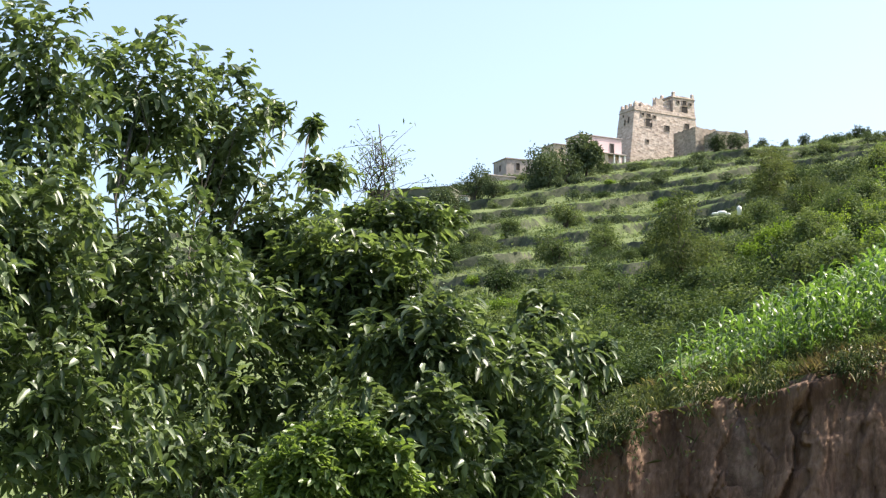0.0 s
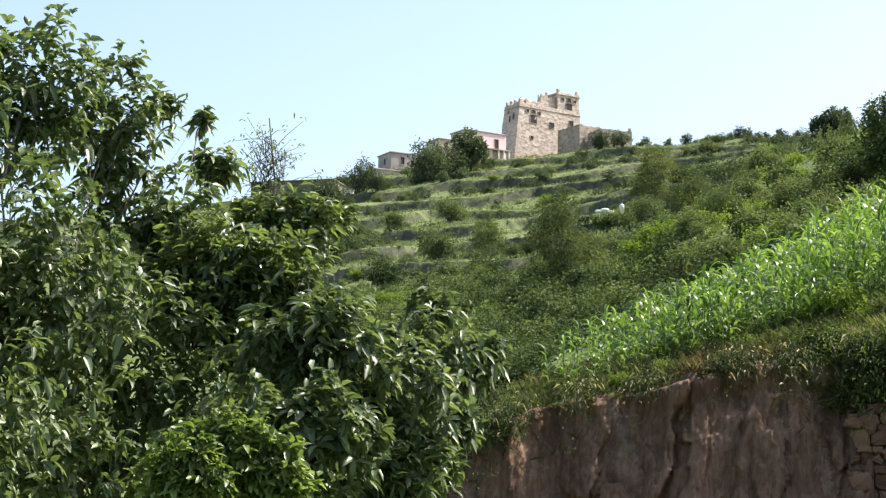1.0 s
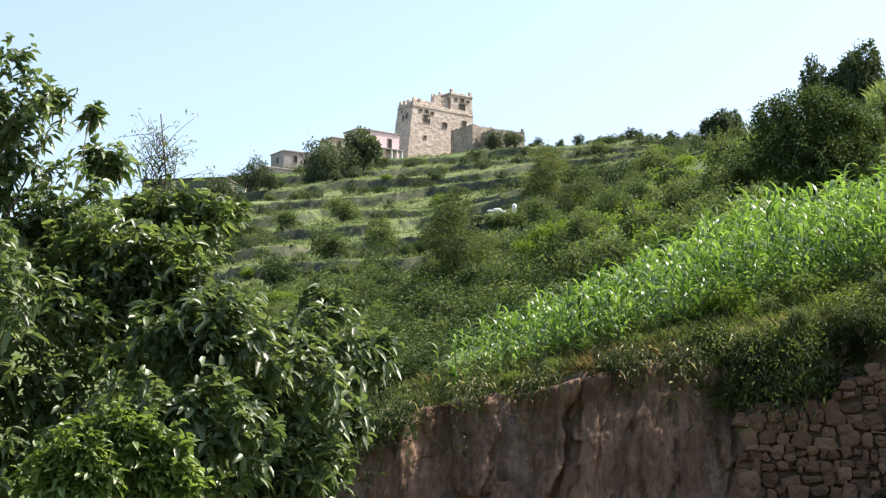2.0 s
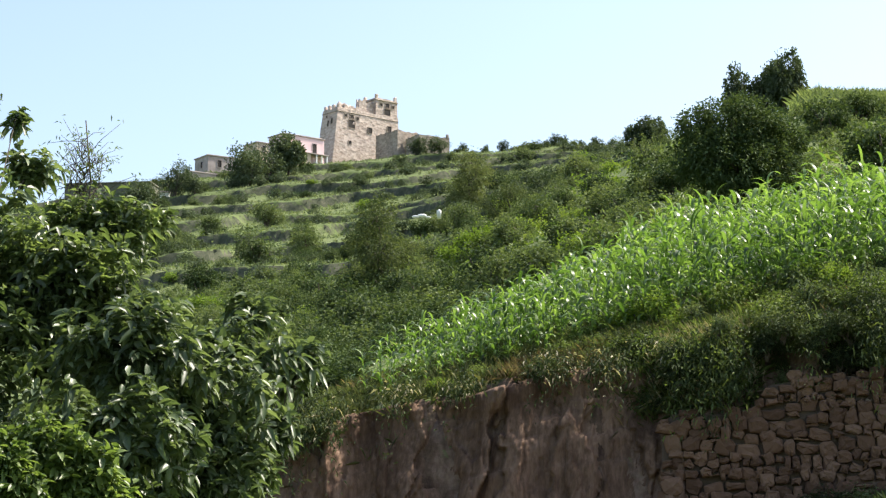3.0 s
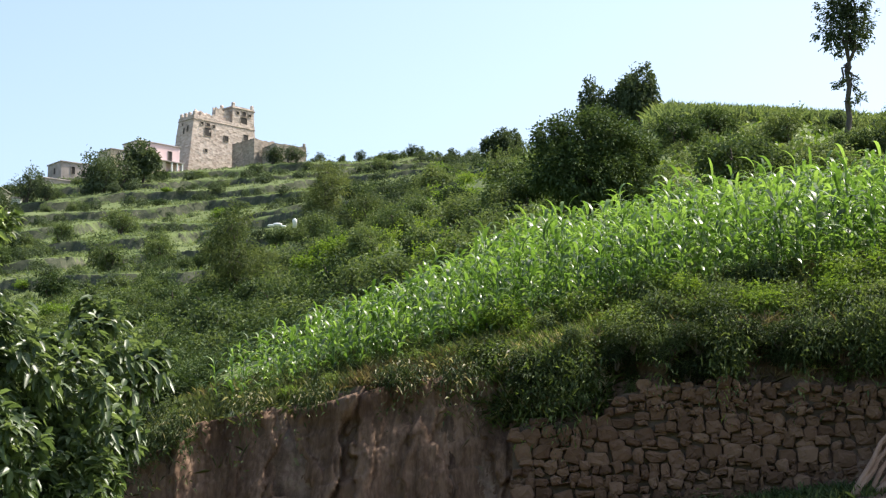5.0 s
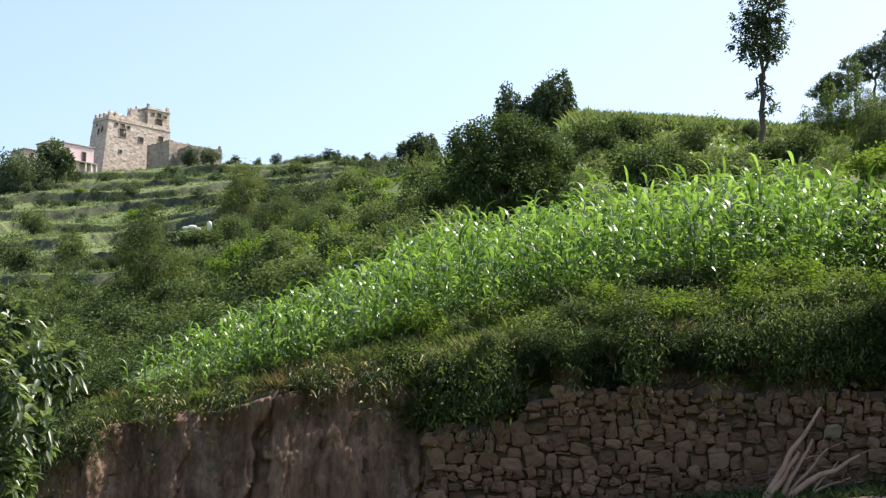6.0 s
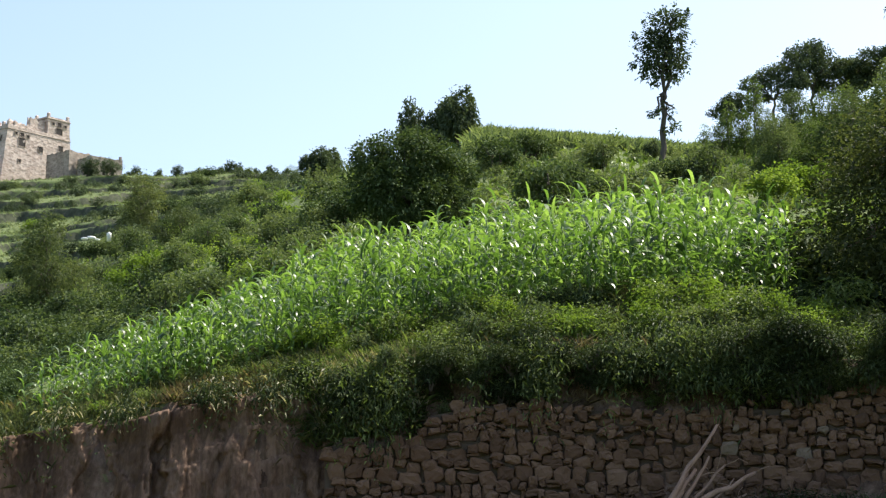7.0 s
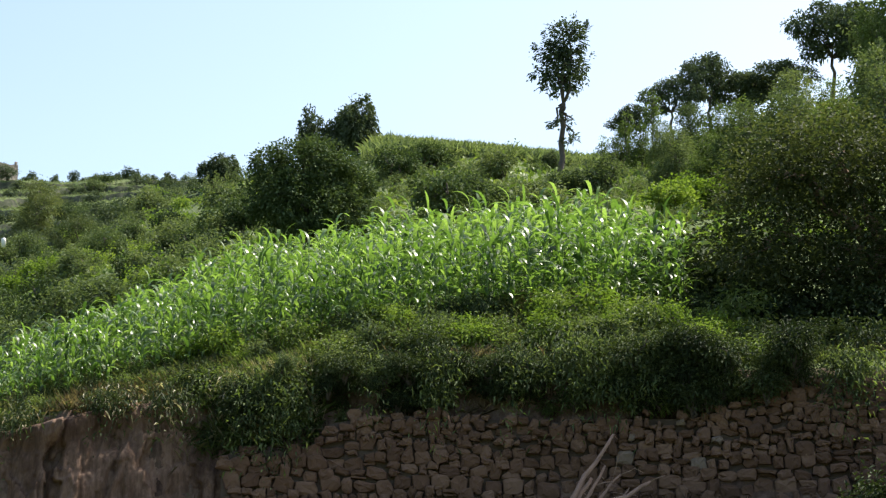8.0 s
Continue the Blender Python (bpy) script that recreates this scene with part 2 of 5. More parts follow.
def bm_mesh(name, bm, mat, smooth=False):
    me = bpy.data.meshes.new(name)
    bmesh.ops.recalc_face_normals(bm, faces=bm.faces)
    bm.to_mesh(me)
    bm.free()
    me.materials.append(mat)
    if smooth:
        me.polygons.foreach_set("use_smooth", np.ones(len(me.polygons), dtype=bool))
    return me


def rnd(seed):
    return np.random.default_rng(seed)


def unit(v):
    return v / (np.linalg.norm(v, axis=1, keepdims=True) + 1e-9)


def leaf_arrays(r, base, way, length, width, droop=0.3, fine=False, fold=0.25):
    """Many leaves as arrays: base points, directions, lengths and widths. fine: six-pointed bent leaves, else folded diamonds."""
    n = len(base)
    way = unit(way)
    flat = unit(np.cross(way, np.tile([0, 0, 1.0], (n, 1)) + r.normal(0, 0.45, (n, 3))))
    up = np.cross(flat, way)
    L, W = np.broadcast_to(length, n)[:, None], np.broadcast_to(width, n)[:, None]
    down = np.array([0, 0, -1.0])
    if fine:
        def mid(s, w, side, lift):
            return base + way * L * s + down * L * droop * s * s + flat * W * 0.5 * w * side + up * W * lift
        v = np.stack([base, mid(0.33, 1, -1, fold), mid(0.33, 1, 1, fold), mid(0.33, 0, 0, 0), mid(0.7, 0.8, -1, fold), mid(0.7, 0.8, 1, fold), mid(0.7, 0, 0, 0), base + way * L + down * L * droop], 1)
        f = np.array([[0, 3, 1], [0, 2, 3], [1, 3, 6], [1, 6, 4], [3, 2, 5], [3, 5, 6], [4, 6, 7], [6, 5, 7]])
    else:
        m = base + way * L * 0.5 + down * L * droop * 0.25 + up * W * fold
        v = np.stack([base, m - flat * W * 0.5, base + way * L + down * L * droop, m + flat * W * 0.5], 1)
        f = np.array([[0, 2, 1], [0, 3, 2]])
    k = v.shape[1]
    return v.reshape(-1, 3), (f[None] + (np.arange(n) * k)[:, None, None]).reshape(-1, 3)


def join(arrays):
    vs, fs, o = [], [], 0
    for v, f in arrays:
        vs.append(v)
        fs.append(f + o)
        o += len(v)
    return np.concatenate(vs), np.concatenate(fs)


def crown_arrays(r, lobes, clumps, per, clump_r, length, width, droop=0.35, fine=False, inner=0.55, outward=0.8):
    """Leaves in clumps, spread through the outer part of some ellipsoid lobes (cx, cy, cz, rx, ry, rz)."""
    lobes = np.asarray(lobes, dtype=float)
    size = (lobes[:, 3] * lobes[:, 4] * lobes[:, 5]) ** (2 / 3)
    pick = r.choice(len(lobes), clumps, p=size / size.sum())
    d = unit(r.normal(size=(clumps, 3)))
    rad = inner + (1.05 - inner) * r.random((clumps, 1)) ** 0.6
    cc = lobes[pick, :3] + d * rad * lobes[pick, 3:]
    idx = np.repeat(np.arange(clumps), per)
    n = len(idx)
    off = r.normal(0, 0.5, (n, 3)) * clump_r
    base = cc[idx] + off
    way = d[idx] * outward + unit(r.normal(size=(n, 3))) * 0.9 + np.array([0, 0, 0.15])
    return leaf_arrays(r, base, way, length * r.uniform(0.6, 1.25, n), width * r.uniform(0.7, 1.2, n), droop, fine)


def tube_arrays(points, radii, sides=6):
    """A tapered limb along points."""
    pts = np.asarray(points, dtype=float)
    n = len(pts)
    tang = unit(np.gradient(pts, axis=0))
    ref = np.array([0.3, 1.0, 0.2])
    a = unit(np.cross(tang, ref))
    b = np.cross(tang, a)
    ang = np.arange(sides) * 2 * np.pi / sides
    ring = pts[:, None] + (a[:, None] * np.cos(ang)[None, :, None] + b[:, None] * np.sin(ang)[None, :, None]) * np.asarray(radii)[:, None, None]
    v = ring.reshape(-1, 3)
    f = []
    for i in range(n - 1):
        for j in range(sides):
            p, q = i * sides + j, i * sides + (j + 1) % sides
            f += [(p, q, q + sides), (p, q + sides, p + sides)]
    f += [(0, j + 1, j) for j in range(1, sides - 1)]
    e = (n - 1) * sides
    f += [(e, e + j, e + j + 1) for j in range(1, sides - 1)]
    return v, np.array(f)


def limb_path(r, start, end, steps=6, wander=0.12):
    s, e = np.asarray(start, float), np.asarray(end, float)
    t = np.linspace(0, 1, steps)[:, None]
    p = s + (e - s) * t
    w = np.linalg.norm(e - s) * wander
    p[1:-1] += r.normal(0, w * 0.5, (steps - 2, 3))
    p[:, 2] += np.sin(t[:, 0] * np.pi) * w
    return p


def limbs_arrays(r, root, lobes, thick, twigs=3, sides=6, slim=9.0, wander=0.12):
    """Limbs from a root to each lobe, forking into twigs inside it."""
    out = []
    for lo in np.asarray(lobes, float):
        c, rad = lo[:3], lo[3:]
        path = limb_path(r, root, c, 7, wander)
        fit_to = thick * min(1.0, 0.3 + rad.mean() * slim)
        out.append(tube_arrays(path, np.linspace(thick, fit_to * 0.35, 7), sides))
        for _ in range(twigs):
            tip = c + unit(r.normal(size=(1, 3)))[0] * rad * 0.6
            s = path[r.integers(4, 7)]
            out.append(tube_arrays(limb_path(r, s, tip, 5, 0.08), np.linspace(fit_to * 0.32, fit_to * 0.06, 5), 4))
    return join(out)


# ---- ground ----
AZ = np.array([-26, -16, -10, -5, 0, 4, 9, 15, 20, 26.0])
RING = np.array([0, 12, 25, 33.2, 34.4, 38, 48, 60, 100, 125, 180, 300, 420, 490])
HEIGHT = [
    np.array([0, 0, 0, 0, 0, 0, 0, 0, 0, 0]),   # 0 m out
    np.array([0, 0, 0, 0, 0, 0, 0, 0, 0, 0]),   # 12 m out
    np.array([0.0, 0.2, 0.4, 0.5, 0.9, 1.2, 1.5, 1.9, 2.0, 2.0]),   # 25 m out
    np.array([0.2, 0.5, 0.6, 0.9, 1.7, 2.1, 2.55, 3.0, 3.1, 3.1]),   # 33.2 m out
    np.array([2.5, 2.5, 2.3, 4.26, 4.8, 5.2, 5.88, 6.01, 5.76, 5.64]),   # 34.4 m out
    np.array([2.79, 2.79, 3.3, 4.99, 5.86, 6.5, 7.22, 7.55, 6.81, 6.81]),   # 38 m out
    np.array([3.28, 3.7, 4.5, 6.14, 7.32, 8.82, 9.59, 10.0, 9.55, 9.55]),   # 48 m out
    np.array([3.7, 4.74, 6.1, 7.5, 9.3, 10.95, 12.07, 12.72, 13.26, 13.92]),   # 60 m out
    np.array([6.84, 9.47, 12.46, 13.52, 17.44, 20.5, 23.95, 23.77, 25.05, 26.9]),   # 100 m out
    np.array([10.34, 12.54, 16.51, 17.61, 22.74, 26.8, 31.61, 30.23, 31.84, 34.63]),   # 125 m out
    np.array([17.35, 20.52, 25.62, 27.54, 34.31, 41.18, 42.83, 42.16, 46.15, 49.83]),   # 180 m out
    np.array([38.44, 43.76, 52.34, 56.12, 62.64, 66.46, 66.46, 67.56, 73.62, 79.19]),   # 300 m out
    np.array([68.12, 75.66, 85.52, 90.87, 93.17, 92.41, 90.87, 90.87, 98.56, 106.32]),   # 420 m out
    np.array([73.96, 82.72, 93.3, 98.62, 100.4, 99.51, 98.62, 96.85, 105.75, 114.73]),   # 490 m out
]
TABLE = np.array(HEIGHT)
WAVE = rnd(11).normal(size=(60, 4))


def ripple(x, y, size, k0, k1):
    """Smooth value noise from summed waves, about -1 to 1."""
    out = 0
    for a, b, ph, _ in WAVE[k0:k1]:
        out = out + np.sin((a * x + b * y) / size + ph * 6)
    return out / math.sqrt(k1 - k0)


def ground(x, y):
    """The height of the ground at x, y (arrays)."""
    x, y = np.asarray(x, float), np.asarray(y, float)
    az = np.degrees(np.arctan2(x, y))
    d = np.hypot(x, y)
    # gullies cut back into the earth bank
    cut = 0.08 * ripple(az * 34 / 57.3, 2.0 * d, 0.09, 16, 24) + 0.11 * ripple(az * 34 / 57.3, 1.2 * d, 0.2, 0, 8) + 0.30 * ripple(az * 34 / 57.3, 0.4 * d, 0.5, 8, 16) + 0.3 * ripple(az * 34 / 57.3, 3 + 0 * az, 1.1, 24, 32)
    cut = cut - 0.2 * np.abs(ripple(az * 34 / 57.3, 0.8 * d, 0.33, 32, 40)) + 0.1
    near = np.clip(1 - np.abs(d - 34) / 3.0, 0, 1)
    left = np.clip((4.5 - az) / 1.5, 0.12, 1)
    dd = d + cut * near * left * 0.75
    a = np.clip(az, AZ[0], AZ[-1])
    rows = np.stack([np.interp(a, AZ, h) for h in TABLE], 0)
    k = np.clip(np.searchsorted(RING, dd, side="right") - 1, 0, len(RING) - 2)
    f = np.clip((dd - RING[k]) / (RING[k + 1] - RING[k]), 0, 1)
    at = np.take_along_axis(rows.reshape(len(RING), -1), k.reshape(1, -1), 0).reshape(k.shape)
    to = np.take_along_axis(rows.reshape(len(RING), -1), (k + 1).reshape(1, -1), 0).reshape(k.shape)
    z = at + (to - at) * f
    # rough ground, coarser with distance
    z = z + 0.05 * ripple(x, y, 0.5, 16, 24) * np.clip((d - 12) / 8, 0, 1) + 0.12 * ripple(x, y, 2.0, 24, 32) * np.clip((d - 36) / 20, 0, 1)
    z = z + 0.5 * ripple(x, y, 9.0, 32, 40) * np.clip((d - 60) / 80, 0, 1)
    # farmed terraces
    w = np.clip((d - 150) / 40, 0, 1) * np.clip((505 - d) / 60, 0, 1) * np.clip((5.5 - az) / 3, 0, 1) * np.clip((az + 40) / 10, 0, 1)
    step = 8.0
    u = (z + 1.5 * ripple(x, y, 26.0, 40, 46) + 1.3 * ripple(x, y, 7.0, 52, 58) + 0.4 * ripple(x, y, 2.2, 16, 22)) / step
    b = np.floor(u)
    s = u - b
    zt = z + step * (0.78 * s + 0.22 * np.clip((s - 0.9) / 0.035, 0, 1) - s)
    z = z + (zt - z) * w
    # unseen slope added behind the viewpoint, holding back some of the sky's light
    back = np.clip((np.abs(az) - 32) / 40, 0, 1)
    unseen_rise = np.clip(d - 14, 0, 170) * 0.2
    return z * (1 - back) + unseen_rise * back


def build_ground():
    rings = np.concatenate([[0.0, 2, 4, 7, 10], np.arange(12, 32, 0.8), np.arange(32, 36, 0.09), np.arange(36, 60, 0.4), np.arange(60, 180, 1.0), np.arange(180, 440, 0.6), np.arange(440, 500, 2.0), [520, 600, 800, 1200, 2000, 3200, 4800]])
    azs = np.concatenate([np.arange(-180, -27, 9.0), np.arange(-27, -9, 0.22), np.arange(-9, 5, 0.11), np.arange(5, 27.01, 0.22), np.arange(36, 180, 9.0)])
    A, R = np.meshgrid(np.radians(azs), rings, indexing="ij")
    X, Y = R * np.sin(A), R * np.cos(A)
    Z = ground(X, Y)
    v = np.stack([X, Y, Z], -1).reshape(-1, 3)
    n, m = len(azs), len(rings)
    i, j = np.meshgrid(np.arange(n), np.arange(m - 1), indexing="ij")
    i2 = (i + 1) % n
    f = np.stack([i * m + j, i2 * m + j, i2 * m + j + 1, i * m + j + 1], -1).reshape(-1, 4)
    ob = new("ground", mesh("ground", v, f[:, ::-1].copy(), M_GROUND, True))
    tagged(ob, "green terraced hillside with a bare brown earth bank", "hillside", kind="structure")


build_ground()


def build_bank():
    """The cut earth face: upright plates of soil parted by fissures, under a small overhang."""
    r = rnd(60)
    az = np.arange(-9.5, 4.95, 0.045)
    hs = np.linspace(-0.08, 1.0, 96)
    ds = np.arange(31.6, 36.0, 0.04)
    A, D = np.meshgrid(np.radians(az), ds, indexing="ij")
    G = np.maximum.accumulate(ground(D * np.sin(A), D * np.cos(A)), axis=1)
    lo, hi = np.interp(az, AZ, TABLE[3]), np.interp(az, AZ, TABLE[4]) - 0.06 + 0.09 * ripple(az * 0.6, 0 * az, 0.35, 8, 14)
    Zs = lo[:, None] + (hi - lo)[:, None] * hs[None]
    Ds = np.array([np.interp(Zs[i], G[i], ds) for i in range(len(az))])
    k = 9
    pad = np.pad(Ds, ((k, k), (0, 0)), mode="edge")
    Ds = np.min([pad[i:i + len(az)] for i in range(2 * k + 1)], axis=0)
    pad = np.pad(Ds, ((k, k), (0, 0)), mode="edge")
    Ds = np.mean([pad[i:i + len(az)] for i in range(2 * k + 1)], axis=0)
    U = np.repeat((az * 34 / 57.3)[:, None], len(hs), 1)
    W = Zs
    push = 0.05 + 0.07 * ripple(U, 0.35 * W, 0.45, 32, 40)
    for cell, tall, deep, crack in ((0.6, 6.0, 0.07, 0.03), (0.22, 5.0, 0.035, 0.012), (0.11, 2.0, 0.014, 0.006)):
        nu, nw = int((U.max() - U.min()) / cell) + 3, int((W.max() - W.min()) / (cell * tall)) + 3
        gu, gw = np.meshgrid(np.arange(nu), np.arange(nw), indexing="ij")
        su = (U.min() - cell + (gu + r.uniform(0, 1, gu.shape)) * cell).ravel()
        sw = (W.min() + (gw - 1 + r.uniform(0, 1, gw.shape)) * cell * tall).ravel()
        off, lean, drop = r.normal(0, deep, len(su)), r.normal(0, 0.25, len(su)), r.normal(0, 0.06, len(su))
        wob = 0.14 * cell * ripple(U * 3, W * 2, 0.3, 44, 50)
        best = np.full((3,) + U.shape, 9.0)
        for i in range(len(su)):
            q = np.hypot(U + wob - su[i], (W - sw[i]) / tall)
            won = q < best[0]
            best[1] = np.where(won, best[0], np.minimum(best[1], q))
            best[2] = np.where(won, i, best[2])
            best[0] = np.where(won, q, best[0])
        c = best[2].astype(int)
        push = push + off[c] + lean[c] * (U - su[c]) * 0.6 + drop[c] * (W - sw[c])
        push = push - crack * np.exp(-((best[1] - best[0]) / (0.09 * cell)) ** 2) * (off[c] > -deep)
    push = push + 0.10 * np.clip((hs[None] - 0.88) / 0.08, 0, 1) - 0.10 * np.clip((hs[None] - 0.6) / 0.25, 0, 1)
    push = push + r.normal(0, 0.006, push.shape)
    Ds = Ds - np.maximum(push, -0.05)
    back = np.stack([Ds[:, -1] + s for s in (0.12, 0.5, 1.2)], 1)
    Ds = np.concatenate([Ds, back], 1)
    Zs = np.concatenate([Zs, np.stack([hi + 0.05, hi + 0.02, hi - 0.1], 1)], 1)
    A = np.radians(az)[:, None]
    v = np.stack([Ds * np.sin(A), Ds * np.cos(A), Zs], -1).reshape(-1, 3)
    n, m = Ds.shape
    i, j = np.meshgrid(np.arange(n - 1), np.arange(m - 1), indexing="ij")
    f = np.stack([i * m + j, (i + 1) * m + j, (i + 1) * m + j + 1, i * m + j + 1], -1).reshape(-1, 4)
    ob = new("earth_bank", mesh("earth_bank", v, f, M_SOIL))
    tagged(ob, "bare reddish-brown earth bank with upright fissures", "bank", kind="structure")


build_bank()


def spot(az, d, lift=0.0):
    """A point on the ground at a bearing in degrees and a distance in metres."""
    a = radians(az)
    x, y = d * math.sin(a), d * math.cos(a)
    return Vector((x, y, float(ground(np.array([x]), np.array([y]))[0]) + lift))


def up_at(az, d, el):
    """A point at a bearing, distance and elevation angle from the viewpoint."""
    a = radians(az)
    return Vector((d * math.sin(a), d * math.cos(a), 1.6 + d * math.tan(radians(el))))


# ---- buildings on the hilltop ----


def prism(bm, pts, z0, z1, batter=0.0):
    """A walled block over a footprint; batter narrows it towards the top."""
    c = sum((Vector(p) for p in pts), Vector((0, 0))) / len(pts)
    lo = [bm.verts.new((p[0], p[1], z0)) for p in pts]
    hi = [bm.verts.new((*(c + (Vector(p) - c) * (1 - batter)), z1)) for p in pts]
    n = len(pts)
    bm.faces.new(lo[::-1])
    bm.faces.new(hi)
    for i in range(n):
        bm.faces.new((lo[i], lo[(i + 1) % n], hi[(i + 1) % n], hi[i]))
    return hi


def box_mesh(name, x0, x1, y0, y1, z0, z1, mat, edge=0.02):
    bm = bmesh.new()
    prism(bm, [(x0, y0), (x1, y0), (x1, y1), (x0, y1)], z0, z1)
    if edge:
        bmesh.ops.bevel(bm, geom=bm.edges[:], offset=edge, segments=1, affect="EDGES")
    return bm_mesh(name, bm, mat)


def window(parent, along, out, z, w, h, origin, side, mat_frame=None, depth=0.35, lean=0.0):
    """An opening with a stone or wood frame set in a wall, filled dark for its unlit inside: along the wall from
    origin, facing out.
    """
    side, out = Vector(side), Vector(out)
    c = Vector(origin) + side * along
    bm = bmesh.new()
    t = 0.1
    for (u0, u1, w0, w1) in ((-w / 2 - t, -w / 2, -t, h + t), (w / 2, w / 2 + t, -t, h + t), (-w / 2, w / 2, h, h + t), (-w / 2, w / 2, -t, 0)):
        vs = []
        for dd in (-0.25, 0.10):
            for uu, ww in ((u0, w0), (u1, w0), (u1, w1), (u0, w1)):
                p = c + side * uu + out * (dd + lean * (z + ww)) + Vector((0, 0, z + ww))
                vs.append(bm.verts.new(p))
        for q in ((0, 1, 2, 3), (4, 5, 6, 7), (0, 1, 5, 4), (1, 2, 6, 5), (2, 3, 7, 6), (3, 0, 4, 7)):
            bm.faces.new([vs[k] for k in q])
    frame_ob = part("window", bm_mesh("window_frame", bm, mat_frame or M_RUIN), parent, "small deep-set window opening")
    # A dark-coloured block closes the hole in place of the unlit inside.
    bm = bmesh.new()
    vs = [bm.verts.new(c + side * uu + out * (0.03 + lean * (z + ww)) + Vector((0, 0, z + ww))) for uu, ww in ((-w / 2, 0), (w / 2, 0), (w / 2, h), (-w / 2, h))]
    bs = [bm.verts.new(v.co - out * depth) for v in vs]
    bm.faces.new(vs)
    bm.faces.new(bs)
    for k in range(4):
        bm.faces.new((vs[k], vs[(k + 1) % 4], bs[(k + 1) % 4], bs[k]))
    part("pane", bm_mesh("unlit_fill", bm, M_UNLIT_ROOM), frame_ob, "dark block standing in for the unlit inside")


def wall_block(parent, name, size, height, mat, batter=0.0, ragged=0.0, seed=0, z0=-3.0, off=(0, 0), label="", mid=(0.5, 0.5)):
    """A masonry block on x 0..a, y 0..b with uneven top courses."""
    a, b = size
    r = rnd(seed)
    bm = bmesh.new()
    ox, oy = off
    nx, ny, nz = max(4, int(a / 0.6)), max(4, int(b / 0.6)), max(4, int((height - z0) / 0.6))
    per = [(i / nx * a, 0) for i in range(nx)] + [(a, j / ny * b) for j in range(ny)] + [(a - i / nx * a, b) for i in range(nx)] + [(0, b - j / ny * b) for j in range(ny)]
    c = (a * mid[0], b * mid[1])
    top = [height + (r.uniform(-ragged, ragged * 0.4) if ragged else 0) for _ in per]
    rows = []
    for k in range(nz + 1):
        row = []
        for (x, y), tz in zip(per, top):
            z = z0 + (tz - z0) * k / nz
            s = 1 - batter * (z - z0) / (height - z0)
            row.append(bm.verts.new((ox + c[0] + (x - c[0]) * s + r.normal(0, 0.025), oy + c[1] + (y - c[1]) * s + r.normal(0, 0.025), z)))
        rows.append(row)
    n = len(per)
    for k in range(nz):
        for i in range(n):
            bm.faces.new((rows[k][i], rows[k][(i + 1) % n], rows[k + 1][(i + 1) % n], rows[k + 1][i]))
    cap = bm.verts.new((ox + c[0], oy + c[1], min(top) - 0.3))
    for i in range(n):
        bm.faces.new((rows[-1][i], rows[-1][(i + 1) % n], cap))
    return part(name, bm_mesh(name, bm, mat), parent, label)


